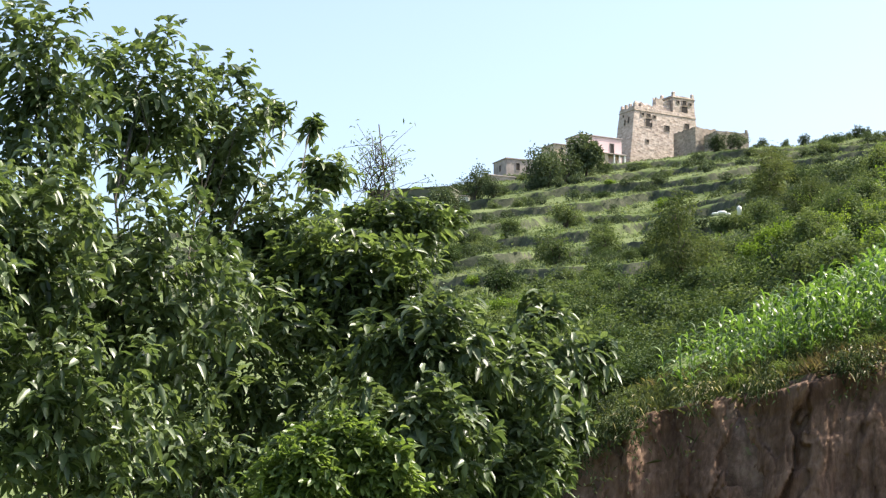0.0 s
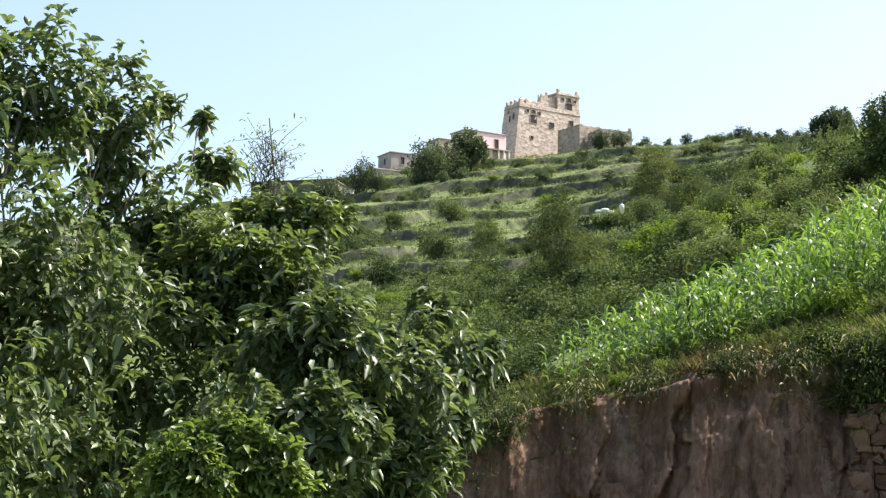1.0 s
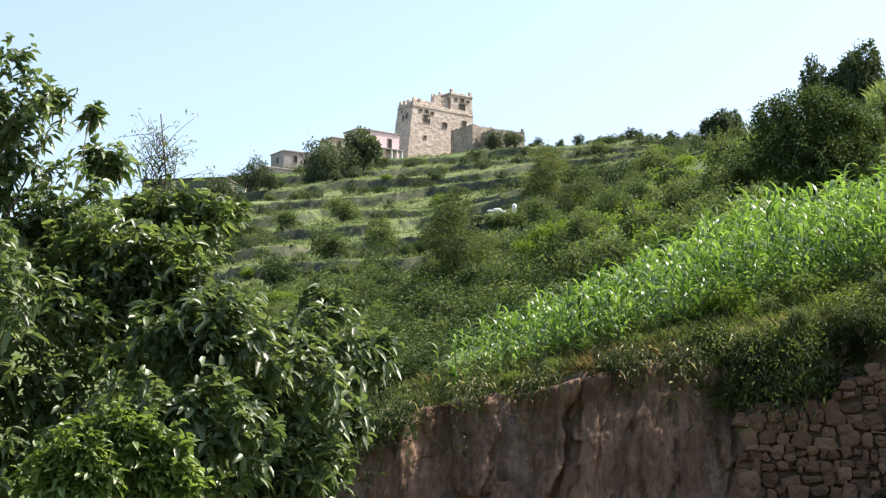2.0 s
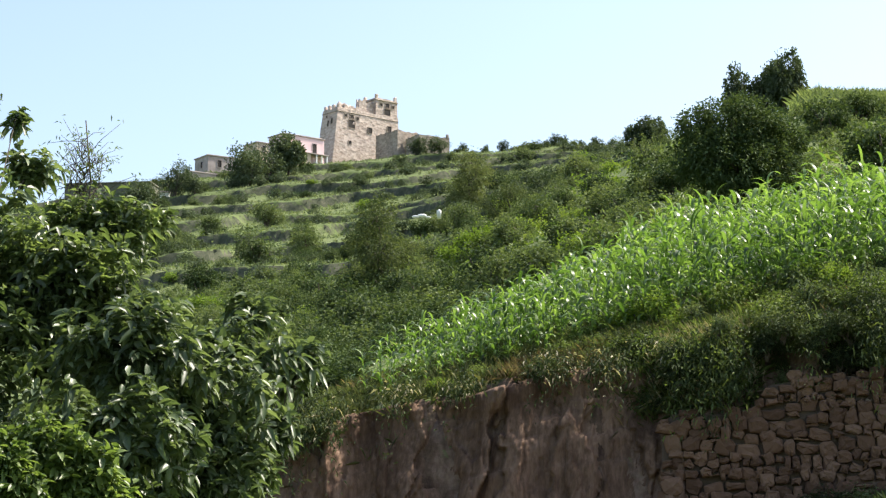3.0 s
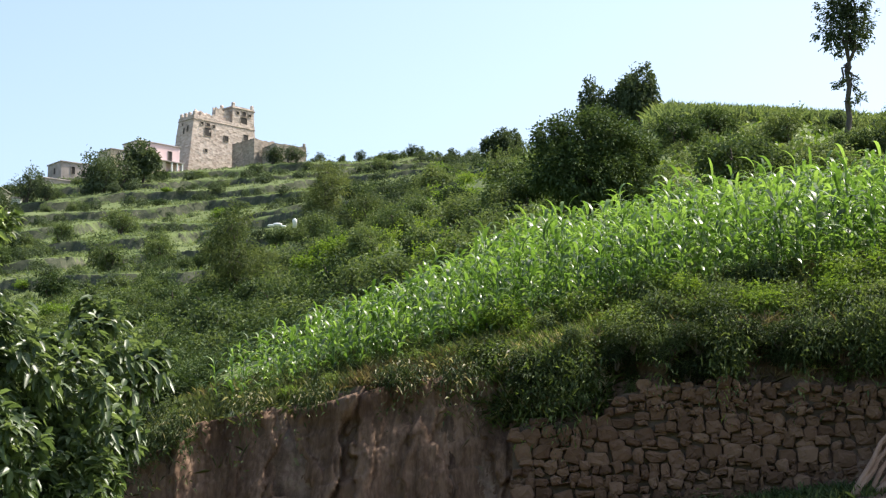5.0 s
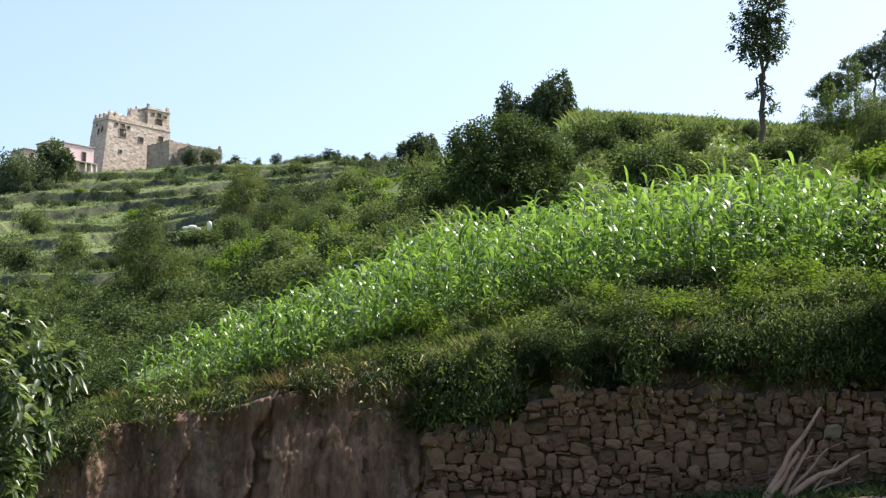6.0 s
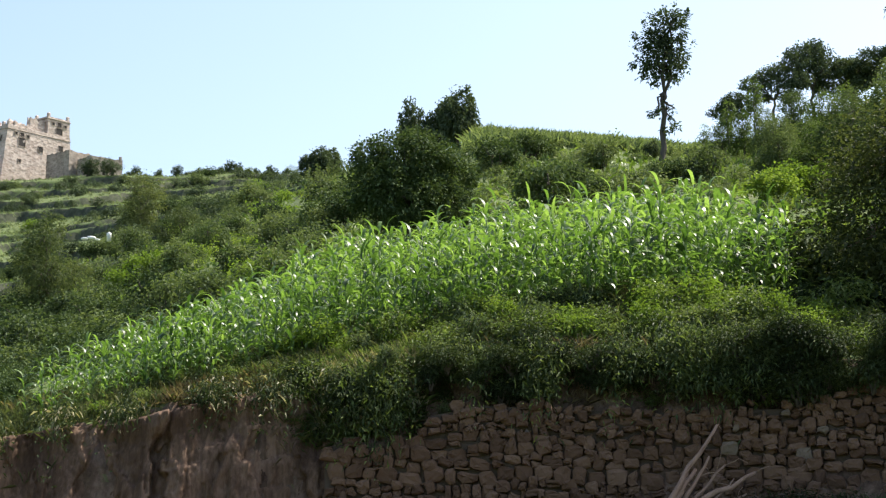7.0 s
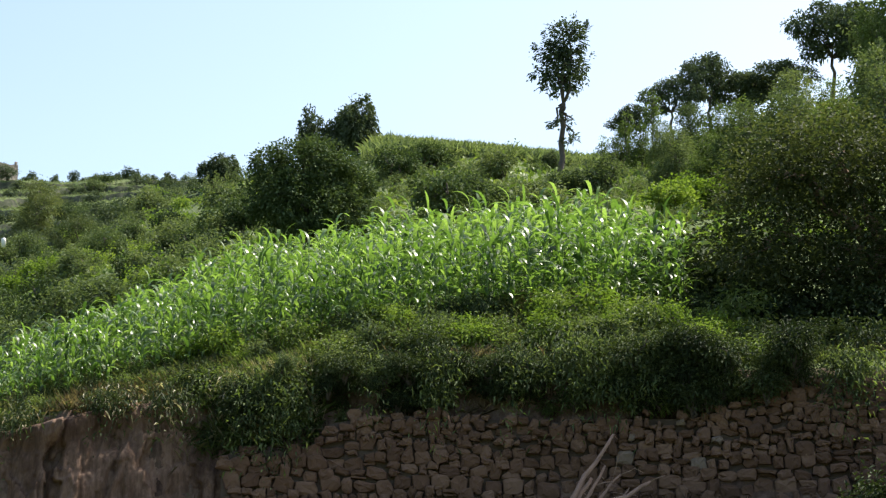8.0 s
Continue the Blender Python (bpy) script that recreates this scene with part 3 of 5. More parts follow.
def build_fort():
    base = up_at(-5.5, 430, 12.0)
    fort = thing("stone_fort", "ruined tan stone tower fort on the terraced hilltop", "fort", at=base)
    fort.rotation_euler = (0, 0, radians(42))
    fort.scale = (1.1, 1.1, 1.06)
    X, Y, Z = Vector((1, 0, 0)), Vector((0, 1, 0)), Vector((0, 0, 1))
    wall_block(fort, "keep_wall", (18.3, 6.0), 11.2, M_FORT, 0.13, 0.25, 1, -4, (0, 0), "", (0.8, 0.5))
    wall_block(fort, "upper_tower", (5.85, 4.6), 14.9, M_FORT, 0.02, 0.05, 2, 8.6, (11.9, 0.45), "square watch tower rising above the keep")
    wall_block(fort, "broken_wall", (8.0, 1.0), 12.4, M_FORT, 0.02, 0.9, 3, 10.2, (2.6, 1.0), "crumbling upper wall")
    wall_block(fort, "broken_wall", (4.0, 1.2), 13.9, M_FORT, 0.02, 0.7, 4, 10.2, (8.0, 1.2), "crumbling upper wall")
    # corner merlons and string course
    for mx, my, mz in ((2.3, 0.75, 11.1), (2.3, 2.4, 11.1), (2.3, 3.8, 11.1), (2.3, 5.2, 11.1), (3.9, 0.75, 11.1), (12.3, 0.8, 14.8), (17.3, 0.8, 14.8), (17.3, 4.7, 14.8), (12.3, 4.7, 14.8)):
        part("merlon", box_mesh("merlon", mx - 0.35, mx + 0.35, my - 0.3, my + 0.3, mz - 0.3, mz + 0.95, M_FORT, 0.12), fort)
    part("cornice", box_mesh("cornice", 11.8, 17.85, 0.32, 5.2, 14.3, 14.55, M_RUIN, 0.05), fort, "projecting stone cornice")
    part("cornice", box_mesh("cornice", 1.65, 17.95, 0.25, 5.75, 10.15, 10.35, M_RUIN, 0.05), fort, "projecting stone cornice")
    for a, z, w, h in ((5.4, 6.9, 1.6, 1.8), (10.2, 6.5, 1.1, 1.2), (4.9, 3.3, 0.7, 0.7), (3.9, 9.2, 0.6, 0.6), (6.9, 8.9, 0.7, 0.7), (15.4, 7.6, 1.1, 1.2), (5.4, 9.1, 1.0, 0.7)):
        window(fort, a, -Y, z, w, h, (0, 0.103, 0), X, None, 0.35, -0.0257)
    for a, z, w, h in ((14.9, 10.9, 1.6, 1.7), (13.3, 13.1, 0.6, 0.6), (14.9, 13.0, 1.0, 0.9), (16.5, 13.0, 0.6, 0.6)):
        window(fort, a, -Y, z, w, h, (0, 0.46, 0), X)
    for a, z, w, h in ((2.0, 7.6, 0.45, 1.3), (3.2, 7.2, 0.45, 1.3), (4.4, 4.0, 0.45, 0.6), (4.0, 9.2, 0.4, 0.5)):
        window(fort, a, -X, z, w, h, (0.50, 0, 0), Y, None, 0.35, -0.1252)
    # outer enclosure, lower and partly fallen
    out = thing("enclosure_ruin", "roofless tan stone outbuildings against the fort", "ruin", at=up_at(-3.5, 424, 11.9))
    out.rotation_euler = (0, 0, radians(42))
    wall_block(out, "enclosure_wall", (6.0, 8.0), 7.0, M_RUIN, 0.01, 0.3, 5, -4, (0, 0))
    low = thing("enclosure_ruin", "low flat-topped tan stone outbuilding beside the fort", "ruin", at=up_at(-2.85, 420, 11.8))
    low.rotation_euler = (0, 0, radians(33))
    wall_block(low, "enclosure_wall", (8.0, 6.0), 6.7, M_RUIN, 0.01, 0.2, 6, -4, (0, 0))
    part("merlon", box_mesh("merlon", 7.3, 7.85, 0.1, 0.65, 6.4, 7.5, M_RUIN, 0.1), low)
    window(low, 3.2, -Y, 2.6, 0.7, 1.0, (0, 0, 0), X)
    window(low, 2.4, -X, 2.6, 0.6, 0.9, (0, 0, 0), Y)


build_fort()


def house(name, label, at, turn, size, height, wall_mat, wins, group="", flat=True):
    ob = thing(name, label, "house", group, at=at)
    ob.rotation_euler = (0, 0, radians(turn))
    a, b = size
    part("wall", box_mesh("house_wall", 0, a, 0, b, -3.5, height, wall_mat, 0.05), ob)
    part("roof", box_mesh("house_roof", -0.2, a + 0.2, -0.2, b + 0.2, height + 0.004, height + 0.28, M_HOUSE if flat else M_ROOF, 0.04), ob, "flat roof slab")
    for face, along, z, w, h in wins:
        if face == "f":
            window(ob, along, (0, -1, 0), z, w, h, (0, 0, 0), (1, 0, 0), M_HOUSE)
        else:
            window(ob, along, (-1, 0, 0), z, w, h, (0, 0, 0), (0, 1, 0), M_HOUSE)
    return ob


pink = house("hill_house", "pale pink plastered house with a tall window", up_at(-6.95, 415, 11.75), 40, (10.8, 6.0), 6.6, M_PINK,
             [("f", 8.2, 3.0, 1.0, 2.4), ("f", 2.8, 3.6, 0.9, 1.4)], "village houses")
part("porch_wall", box_mesh("porch_wall", 1.2, 6.2, -1.6, -0.02, -3, 2.6, M_BEIGE, 0.05), pink, "beige lower wall")
part("porch_roof", box_mesh("porch_roof", 1.0, 10.8, -2.0, -0.02, 2.62, 2.85, M_HOUSE, 0.03), pink, "thin porch slab")
for px in (7.6, 9.0, 10.4):
    part("post", box_mesh("porch_post", px - 0.14, px + 0.14, -1.9, -1.62, -3, 2.6, M_WHITE, 0.03), pink, "white porch post")
house("hill_house", "grey-beige plastered house half hidden by trees", up_at(-7.75, 440, 11.6), 38, (6.0, 6.0), 6.0, M_BEIGE, [("f", 2.0, 4.2, 0.8, 1.2)], "village houses")
house("hill_house", "unfinished grey house with dark window holes", up_at(-9.2, 425, 11.1), 36, (7.4, 6.5), 6.4, M_HOUSE,
      [("f", 2.9, 4.0, 0.9, 1.6), ("f", 5.4, 3.6, 0.9, 1.4), ("l", 3.0, 4.0, 0.8, 1.4)], "village houses")
house("hill_house", "low grey house with square windows", up_at(-9.75, 415, 10.85), 36, (6.6, 6.0), 4.4, M_HOUSE,
      [("f", 1.2, 1.5, 0.8, 1.3), ("f", 4.0, 1.2, 1.0, 1.4), ("l", 1.6, 1.5, 0.7, 1.3), ("l", 3.8, 1.5, 0.7, 1.3)], "village houses")
house("hill_house", "small whitewashed house on the slope", up_at(-10.6, 380, 10.45), 8, (1.8, 2.0), 2.4, M_WHITE, [("f", 0.9, 1.0, 0.5, 0.7)], "village houses")
house("long_shed", "long low shed with a dull green-grey roof", up_at(-13.4, 365, 10.25), -7, (16.6, 6.0), 4.4, M_ROOF, [], "", False)

# white water barrel and sheeting on the slope
barrel = thing("water_barrel", "white plastic water barrel standing among bushes", "barrel", at=up_at(-2.24, 160, 10.3))
barrel.scale = (0.8, 0.8, 0.62)
v, f = tube_arrays([(0, 0, -0.6), (0, 0, 0.0), (0, 0, 0.05), (0, 0, 0.45), (0, 0, 0.54), (0, 0, 0.58)], [0.22, 0.22, 0.25, 0.25, 0.2, 0.1], 14)
part("body", mesh("barrel_body", v, f, M_WHITE, True), barrel)
v, f = tube_arrays([(0, 0, 0.57), (0, 0, 0.66)], [0.1, 0.1], 10)
part("cap", mesh("barrel_cap", v, f, M_WHITE), barrel)


def rock_mesh(name, seed, size, mat, n=2, rough=0.18):
    r = rnd(seed)
    bm = bmesh.new()
    bmesh.ops.create_icosphere(bm, subdivisions=n, radius=1)
    k = r.normal(size=(6, 3))
    for v in bm.verts:
        c = np.array(v.co)
        s = 1 + rough * sum(math.sin(float(c @ q) * 1.7 + i) for i, q in enumerate(k)) / 2.4
        c = np.sign(c) * np.abs(c) ** 0.8
        v.co = Vector(c * s * np.array(size) / 2)
    return bm_mesh(name, bm, mat, False)


for i, (a, d, e, s) in enumerate(((-2.75, 162, 10.26, 0.75), (-2.95, 163, 10.22, 0.6), (-2.55, 161, 10.2, 0.45))):
    ob = new("white_rock", rock_mesh("white_rock", 70 + i, (s, s * 0.7, s * 0.4), M_WHITE))
    ob.location = up_at(a, d, e)
    tagged(ob, "whitewashed rock lying on the green slope", "rock", "white rocks")

# ---- plants: kinds of shrub and tree ----


def plant(name, label, category, group, crown, wood, mat, bark=M_BARK):
    ob = thing(name, label, category, group)
    part("trunk" if category == "tree" else "stem", mesh(name + "_wood", *wood, bark, True), ob)
    part("crown", mesh(name + "_crown", *crown, mat), ob)
    return ob


def lobes_for(r, n, spread, height, size, squash=0.8, low=0.25):
    out = []
    for _ in range(n):
        a, q = r.uniform(0, 2 * np.pi), math.sqrt(r.random())
        s = size * r.uniform(0.7, 1.25)
        out.append((math.cos(a) * q * spread, math.sin(a) * q * spread, height * r.uniform(low, 1) - s * squash * 0.4 + 0.1, s, s, s * squash))
    return out


def shrub_kind(seed, mat, label, w=1.0, h=1.0, clumps=170, per=12, leaf=0.115, group="hillside shrubs", inner=0.45, name="shrub", clump=0.18, slim=0.6, droop=0.3):
    r = rnd(seed)
    lobes = lobes_for(r, 7, 0.55 * w, 0.85 * h, 0.45 * w, 0.85 * h / w)
    crown = crown_arrays(r, lobes, clumps, per, clump * w, leaf, leaf * slim, droop, inner=inner)
    wood = limbs_arrays(r, (0, 0, -0.4), lobes, 0.05 * w, 1, 4)
    return plant(name, label, name.replace("_", " "), group, crown, wood, mat)


def tree_kind(name, label, seed, mat, lobes, trunk_top, thick, clumps, per, clump_r, leaf, group="hillside trees", slim=0.5, inner=0.45, bark=M_BARK):
    r = rnd(seed)
    crown = crown_arrays(r, lobes, clumps, per, clump_r, leaf, leaf * slim, 0.3, inner=inner)
    trunk = tube_arrays(limb_path(r, (0, 0, -0.6), trunk_top, 7, 0.06), np.linspace(thick, thick * 0.6, 7), 8)
    wood = join([trunk, limbs_arrays(r, trunk_top, lobes, thick * 0.55, 3, 5)])
    return plant(name, label, "tree", group, crown, wood, mat, bark)


def put(ob, p, size=1.0, turn=0.0, tall=1.0):
    return copy_thing(ob, Matrix.Translation(p) @ Matrix.Rotation(radians(turn), 4, "Z") @ Matrix.Diagonal((size, size, size * tall, 1)))


def bury(ob):
    """Take a pattern plant out of the scene once its copies stand."""
    for o in (*ob.children_recursive, ob):
        bpy.data.objects.remove(o)


R = rnd(5)
SHRUBS = [shrub_kind(100 + i, M_BUSH, "rounded green shrub on the hillside") for i in range(4)]
DARKS = [shrub_kind(120 + i, M_BUSH_DARK, "dense dark green bush on the hillside", 1.0, 0.9) for i in range(3)]
FARS = [shrub_kind(160 + i, M_FAR_TREE, "grey-green tree in the village on the hilltop") for i in range(3)]
LIMES = [shrub_kind(140 + i, M_BUSH_LIME, "bright yellow-green bush on the hillside", 1.0, 0.7) for i in range(2)]

# scattered scrub, denser in hollows and along terrace edges
count = 0
while count < 165:
    az, d = R.uniform(-14, 25) if R.random() < 0.45 else R.uniform(-12, 5), 55 + 365 * R.random() ** 1.1
    if (az > 7.5 and d > 88) or (az > 4 and d > 150):
        continue
    if d < 62 and az < 19:
        continue
    p = spot(az, d)
    if float(ripple(np.array([p.x]), np.array([p.y]), 14.0, 46, 52)[0]) < R.uniform(-1.4, 0.5) and d > 90:
        continue
    if d > 200 and abs(az + 4) < 3.5 and R.random() < 0.5:
        continue
    pool = SHRUBS if R.random() < 0.6 else DARKS if R.random() < 0.75 else LIMES
    put(pool[R.integers(len(pool))], p, R.uniform(0.9, 2.0) * (1 + 0.25 * (d > 150)), R.uniform(0, 360), R.uniform(0.7, 1.2))
    count += 1

# named bushes and trees of the middle distance
for az, d, size, tall, pool, k in ((-8.2, 380, 4.6, 1.7, FARS, 0), (-7.5, 382, 4.6, 1.35, FARS, 1), (-7.9, 378, 4.4, 1.2, FARS, 2), (-11.4, 350, 4.2, 1.0, FARS, 1), (-12.3, 352, 4.2, 1.0, FARS, 0), (-10.9, 352, 3.6, 1.0, FARS, 2), (-10.2, 375, 3.6, 1.5, FARS, 1), (-9.6, 372, 2.8, 1.0, FARS, 2),
                                   (-2.9, 408, 3.2, 0.9, FARS, 2), (-2.2, 405, 2.8, 0.9, FARS, 1), (-3.4, 400, 2.6, 0.8, FARS, 0), (-1.9, 400, 2.0, 0.8, FARS, 2), (-4.2, 205, 2.4, 2.0, DARKS, 0), (-4.55, 210, 1.9, 1.6, DARKS, 1),
                                   (-0.9, 112, 2.0, 0.9, LIMES, 0), (-0.4, 113, 1.7, 0.9, LIMES, 1), (-1.6, 110, 1.6, 0.9, LIMES, 1), (10.9, 74, 1.8, 1.0, DARKS, 2), (11.6, 76, 1.5, 1.0, SHRUBS, 1), (9.4, 92, 1.7, 0.9, DARKS, 1), (12.6, 96, 1.6, 0.9, SHRUBS, 0), (10.4, 104, 1.8, 0.8, DARKS, 0), (12.3, 78, 1.2, 0.8, DARKS, 0),
                                   (17.6, 66, 1.5, 0.8, LIMES, 0), (18.3, 68, 1.5, 0.9, LIMES, 1), (13.6, 78, 1.1, 0.9, SHRUBS, 0), (14.6, 80, 1.2, 0.9, DARKS, 1), (15.6, 80, 1.4, 1.0, SHRUBS, 3),
                                   (-11.2, 285, 3.6, 1.0, SHRUBS, 0), (-12.4, 285, 3.6, 1.0, SHRUBS, 2), (-10.7, 290, 2.8, 0.9, DARKS, 0), (-2.7, 190, 1.6, 1.0, DARKS, 1), (-7.4, 300, 3.0, 1.0, SHRUBS, 1), (-9.1, 290, 2.6, 1.0, SHRUBS, 3),
                                   (-6.1, 230, 2.8, 1.0, SHRUBS, 0), (-7.6, 210, 2.9, 1.0, SHRUBS, 2), (-9.3, 190, 2.6, 1.0, DARKS, 0), (-7.8, 150, 2.4, 1.0, SHRUBS, 1), (-5.9, 150, 2.3, 1.0, DARKS, 2), (-4.5, 140, 2.2, 0.9, SHRUBS, 3),
                                   (-3.3, 90, 1.7, 0.9, DARKS, 0), (-5.6, 60, 1.4, 0.9, DARKS, 1), (-0.1, 200, 2.3, 0.9, DARKS, 2), (0.9, 220, 2.3, 0.9, DARKS, 0), (1.6, 85, 1.3, 0.8, SHRUBS, 0), (2.6, 95, 1.6, 0.8, SHRUBS, 2), (4.6, 90, 1.6, 0.9, DARKS, 1)):
    put(pool[k], spot(az, d, 0.25 * size), size, 37 * k + az * 20, tall)

R = rnd(16)
for i in range(75):
    az = R.uniform(-9.5, 4.5)
    d = R.uniform(62, 150)
    if -2.5 < az < 0.5 and d < 125:
        continue
    pool = (SHRUBS, DARKS, SHRUBS, DARKS, LIMES)[i % 5]
    size = R.uniform(1.0, 2.1) * (0.6 + 0.4 * d / 110)
    put(pool[i % len(pool)], spot(az, d, 0.0), size, R.uniform(0, 360), R.uniform(0.7, 1.15))

# Only dark bushes here, their colour standing in for the thicket's shade.
for i in range(34):
    az, d = R.uniform(-9.5, -4.0), R.uniform(38, 60)
    if az > -4.6 and d < 44:
        continue
    put(DARKS[i % 3], spot(az, d, 0.0), R.uniform(0.6, 1.15), R.uniform(0, 360), R.uniform(0.7, 1.0))

TUFT_TREE = tree_kind("hill_tree", "rounded dark tree on the ridge", 200, M_FAR_TREE, lobes_for(rnd(200), 7, 0.9, 2.9, 0.85, 0.9, 0.55), (0, 0, 1.2), 0.13, 300, 12, 0.24, 0.3)
for az, d, size, tall in ((-6.8, 388, 2.8, 0.95), (3.85, 178, 1.0, 0.95), (4.2, 181, 0.95, 0.9), (6.72, 126, 0.74, 1.75), (8.15, 125, 0.92, 1.3), (7.65, 126, 0.76, 1.45)):
    put(TUFT_TREE, spot(az, d, 1.4 if d > 400 else -0.1), size, az * 90, tall)
# line of little trees along the skyline
SKY_TREE = tree_kind("hill_tree", "small dark tree in a row on the skyline", 210, M_FAR_TREE, lobes_for(rnd(210), 6, 0.8, 2.2, 0.6, 1.0, 0.35), (0, 0, 0.8), 0.08, 130, 9, 0.25, 0.3, "skyline tree row")
R = rnd(15)
for az in np.concatenate([R.normal(c, 0.16, k) for c, k in ((-1.55, 3), (-1.0, 4), (-0.2, 3), (0.25, 3), (0.75, 4), (1.35, 4), (2.0, 4), (2.7, 3), (3.3, 2))]):
    put(SKY_TREE, spot(az, 413 + R.uniform(-6, 6), -0.4), float(np.clip(R.lognormal(-0.25, 0.4), 0.3, 1.4)), az * 770, R.uniform(0.6, 1.15))

# the broad dark tree behind the maize
BROAD = tree_kind("broad_tree", "broad dense dark green tree behind the maize", 220, M_BUSH_DARK,
                  [(-1.5, 0, 2.2, 1.3, 1.3, 1.1), (0, 0, 3.5, 1.6, 1.5, 1.1), (1.3, 0.2, 2.9, 1.5, 1.3, 1.2), (-0.6, -0.6, 1.8, 1.7, 1.3, 1.2), (1.2, -0.5, 1.6, 1.5, 1.2, 1.0), (-1.6, 0.4, 3.5, 0.8, 0.8, 0.6), (0.3, 0.3, 4.2, 0.7, 0.7, 0.5)],
                  (0, 0, 1.3), 0.22, 1500, 15, 0.25, 0.17, slim=0.6)
put(BROAD, spot(6.78, 70.5, -0.3), 0.94, 20, 1.02)
# feathery acacias on the slope
FEATHER = tree_kind("feathery_tree", "dusty olive acacia with a loose open crown", 230, M_ACACIA,
                    [(-1.0, 0, 2.6, 1.2, 1.1, 0.9), (0.9, 0.2, 3.0, 1.3, 1.1, 0.9), (0, 0, 4.2, 1.1, 1.0, 0.9), (-0.5, -0.4, 1.6, 1.4, 1.1, 0.8), (0.9, -0.3, 1.5, 1.2, 1.0, 0.7)],
                    (0.1, 0, 1.7), 0.15, 420, 13, 0.3, 0.2, slim=0.38, inner=0.2)
for az, d, size, tall in ((-4.1, 108, 1.15, 1.1), (-4.8, 118, 0.8, 0.85), (-3.2, 116, 0.8, 0.85), (-0.1, 150, 1.0, 0.8), (-1.3, 225, 2.0, 0.8)):
    put(FEATHER, spot(az, d, -0.3), size, az * 60, tall)
# the tall slender tree
TALL = tree_kind("tall_tree", "tall slender tree with a high narrow crown", 240, M_FAR_TREE,
                 [(0.05, 0, 5.6, 1.2, 1.0, 0.8), (-0.35, 0, 6.2, 1.1, 1.0, 1.0), (0.4, 0.1, 6.9, 1.15, 1.0, 1.0), (0.25, 0, 8.1, 1.1, 1.0, 1.0), (0.6, 0, 8.8, 0.7, 0.7, 0.6), (-0.5, 0.2, 7.4, 0.8, 0.8, 0.8), (0.2, 0.1, 3.3, 0.35, 0.3, 0.4), (-0.35, 0, 3.0, 0.3, 0.3, 0.2), (0.5, 0, 2.3, 0.4, 0.3, 0.3)],
                 (0.1, 0, 4.4), 0.16, 400, 11, 0.2, 0.22, inner=0.3)
put(TALL, spot(14.4, 108, -0.2), 1.2, 10, 0.85)
put(TUFT_TREE, spot(14.0, 112, 0), 0.35, 10)
# flat-topped acacias on the right skyline
FLAT = tree_kind("umbrella_acacia", "flat-topped umbrella acacia on the ridge", 250, M_FAR_TREE,
                 [(-1.9, 0, 3.9, 1.3, 1.2, 0.55), (-0.7, 0.2, 4.7, 1.4, 1.3, 0.6), (0.8, 0.1, 5.1, 1.3, 1.2, 0.55), (2.2, 0, 4.3, 1.5, 1.3, 0.6), (0.6, -0.6, 3.7, 1.5, 1.0, 0.5), (-1.0, 0.3, 3.0, 0.8, 0.7, 0.4), (1.6, 0.2, 2.9, 1.0, 0.8, 0.5)],
                 (0.1, 0, 2.6), 0.17, 520, 12, 0.26, 0.26, inner=0.25)
for az, d, size, tall, lift in ((17.7, 185, 1.05, 1.1, 1.0), (18.85, 188, 1.2, 1.3, 0.3), (20.1, 190, 1.4, 0.75, 0.1), (21.0, 186, 1.45, 0.76, 0.0), (22.6, 188, 1.4, 1.3, 0.2), (16.4, 150, 0.72, 0.9, 0.4), (23.4, 186, 1.4, 1.15, 0.3)):
    put(FLAT, spot(az, d, lift), size, az * 40, tall)
# trees on the right slope
LEAFY = tree_kind("slope_tree", "leafy mid-green tree on the steep slope", 260, M_BUSH,
                  [(-0.9, 0, 2.0, 1.1, 1.0, 1.0), (0.8, 0.2, 2.4, 1.2, 1.0, 1.0), (0, 0, 3.5, 1.1, 1.0, 1.0), (0, -0.5, 1.4, 1.4, 1.0, 1.0)],
                  (0, 0, 1.2), 0.12, 600, 12, 0.27, 0.16, "slope trees")
SLOPE = []
for az, d, size, tall in ((16.2, 100, 0.5, 1.0), (16.8, 96, 0.5, 0.9), (17.4, 92, 0.6, 1.0), (18.3, 90, 0.62, 0.95), (19.2, 86, 0.68, 0.95), (20.2, 84, 0.7, 0.9), (21.4, 82, 0.75, 0.95), (22.6, 80, 0.8, 1.0), (24.0, 78, 0.85, 1.05), (17.8, 76, 0.6, 0.8), (18.9, 72, 0.7, 0.85), (20.0, 70, 0.75, 0.9), (21.2, 68, 0.8, 0.9), (22.6, 66, 0.9, 0.95), (24.0, 66, 0.9, 1.0),
                           (25.5, 70, 1.1, 1.1), (23.9, 96, 1.3, 1.25), (25.0, 98, 1.5, 1.3)):
    SLOPE.append((az, d, size, tall))
LIGHT = tree_kind("slope_tree", "light olive green tree on the steep slope", 265, M_FEATHER,
                  [(-0.7, 0, 2.2, 1.0, 0.9, 0.9), (0.7, 0.2, 2.0, 1.0, 0.9, 1.0), (0.1, 0, 3.4, 0.9, 0.9, 1.0), (0, -0.5, 1.3, 1.2, 1.0, 0.9)],
                  (0, 0, 1.2), 0.1, 520, 12, 0.25, 0.16, "slope trees")
POLE_TREE = tree_kind("pole_tree", "thin pale-stemmed sapling with sparse leaves", 270, M_FEATHER,
                      [(0, 0, 3.4, 0.5, 0.5, 0.5), (0.2, 0, 4.2, 0.45, 0.45, 0.5), (-0.2, 0, 2.6, 0.45, 0.4, 0.4)], (0, 0, 3.0), 0.07, 70, 9, 0.2, 0.2, "slope trees")
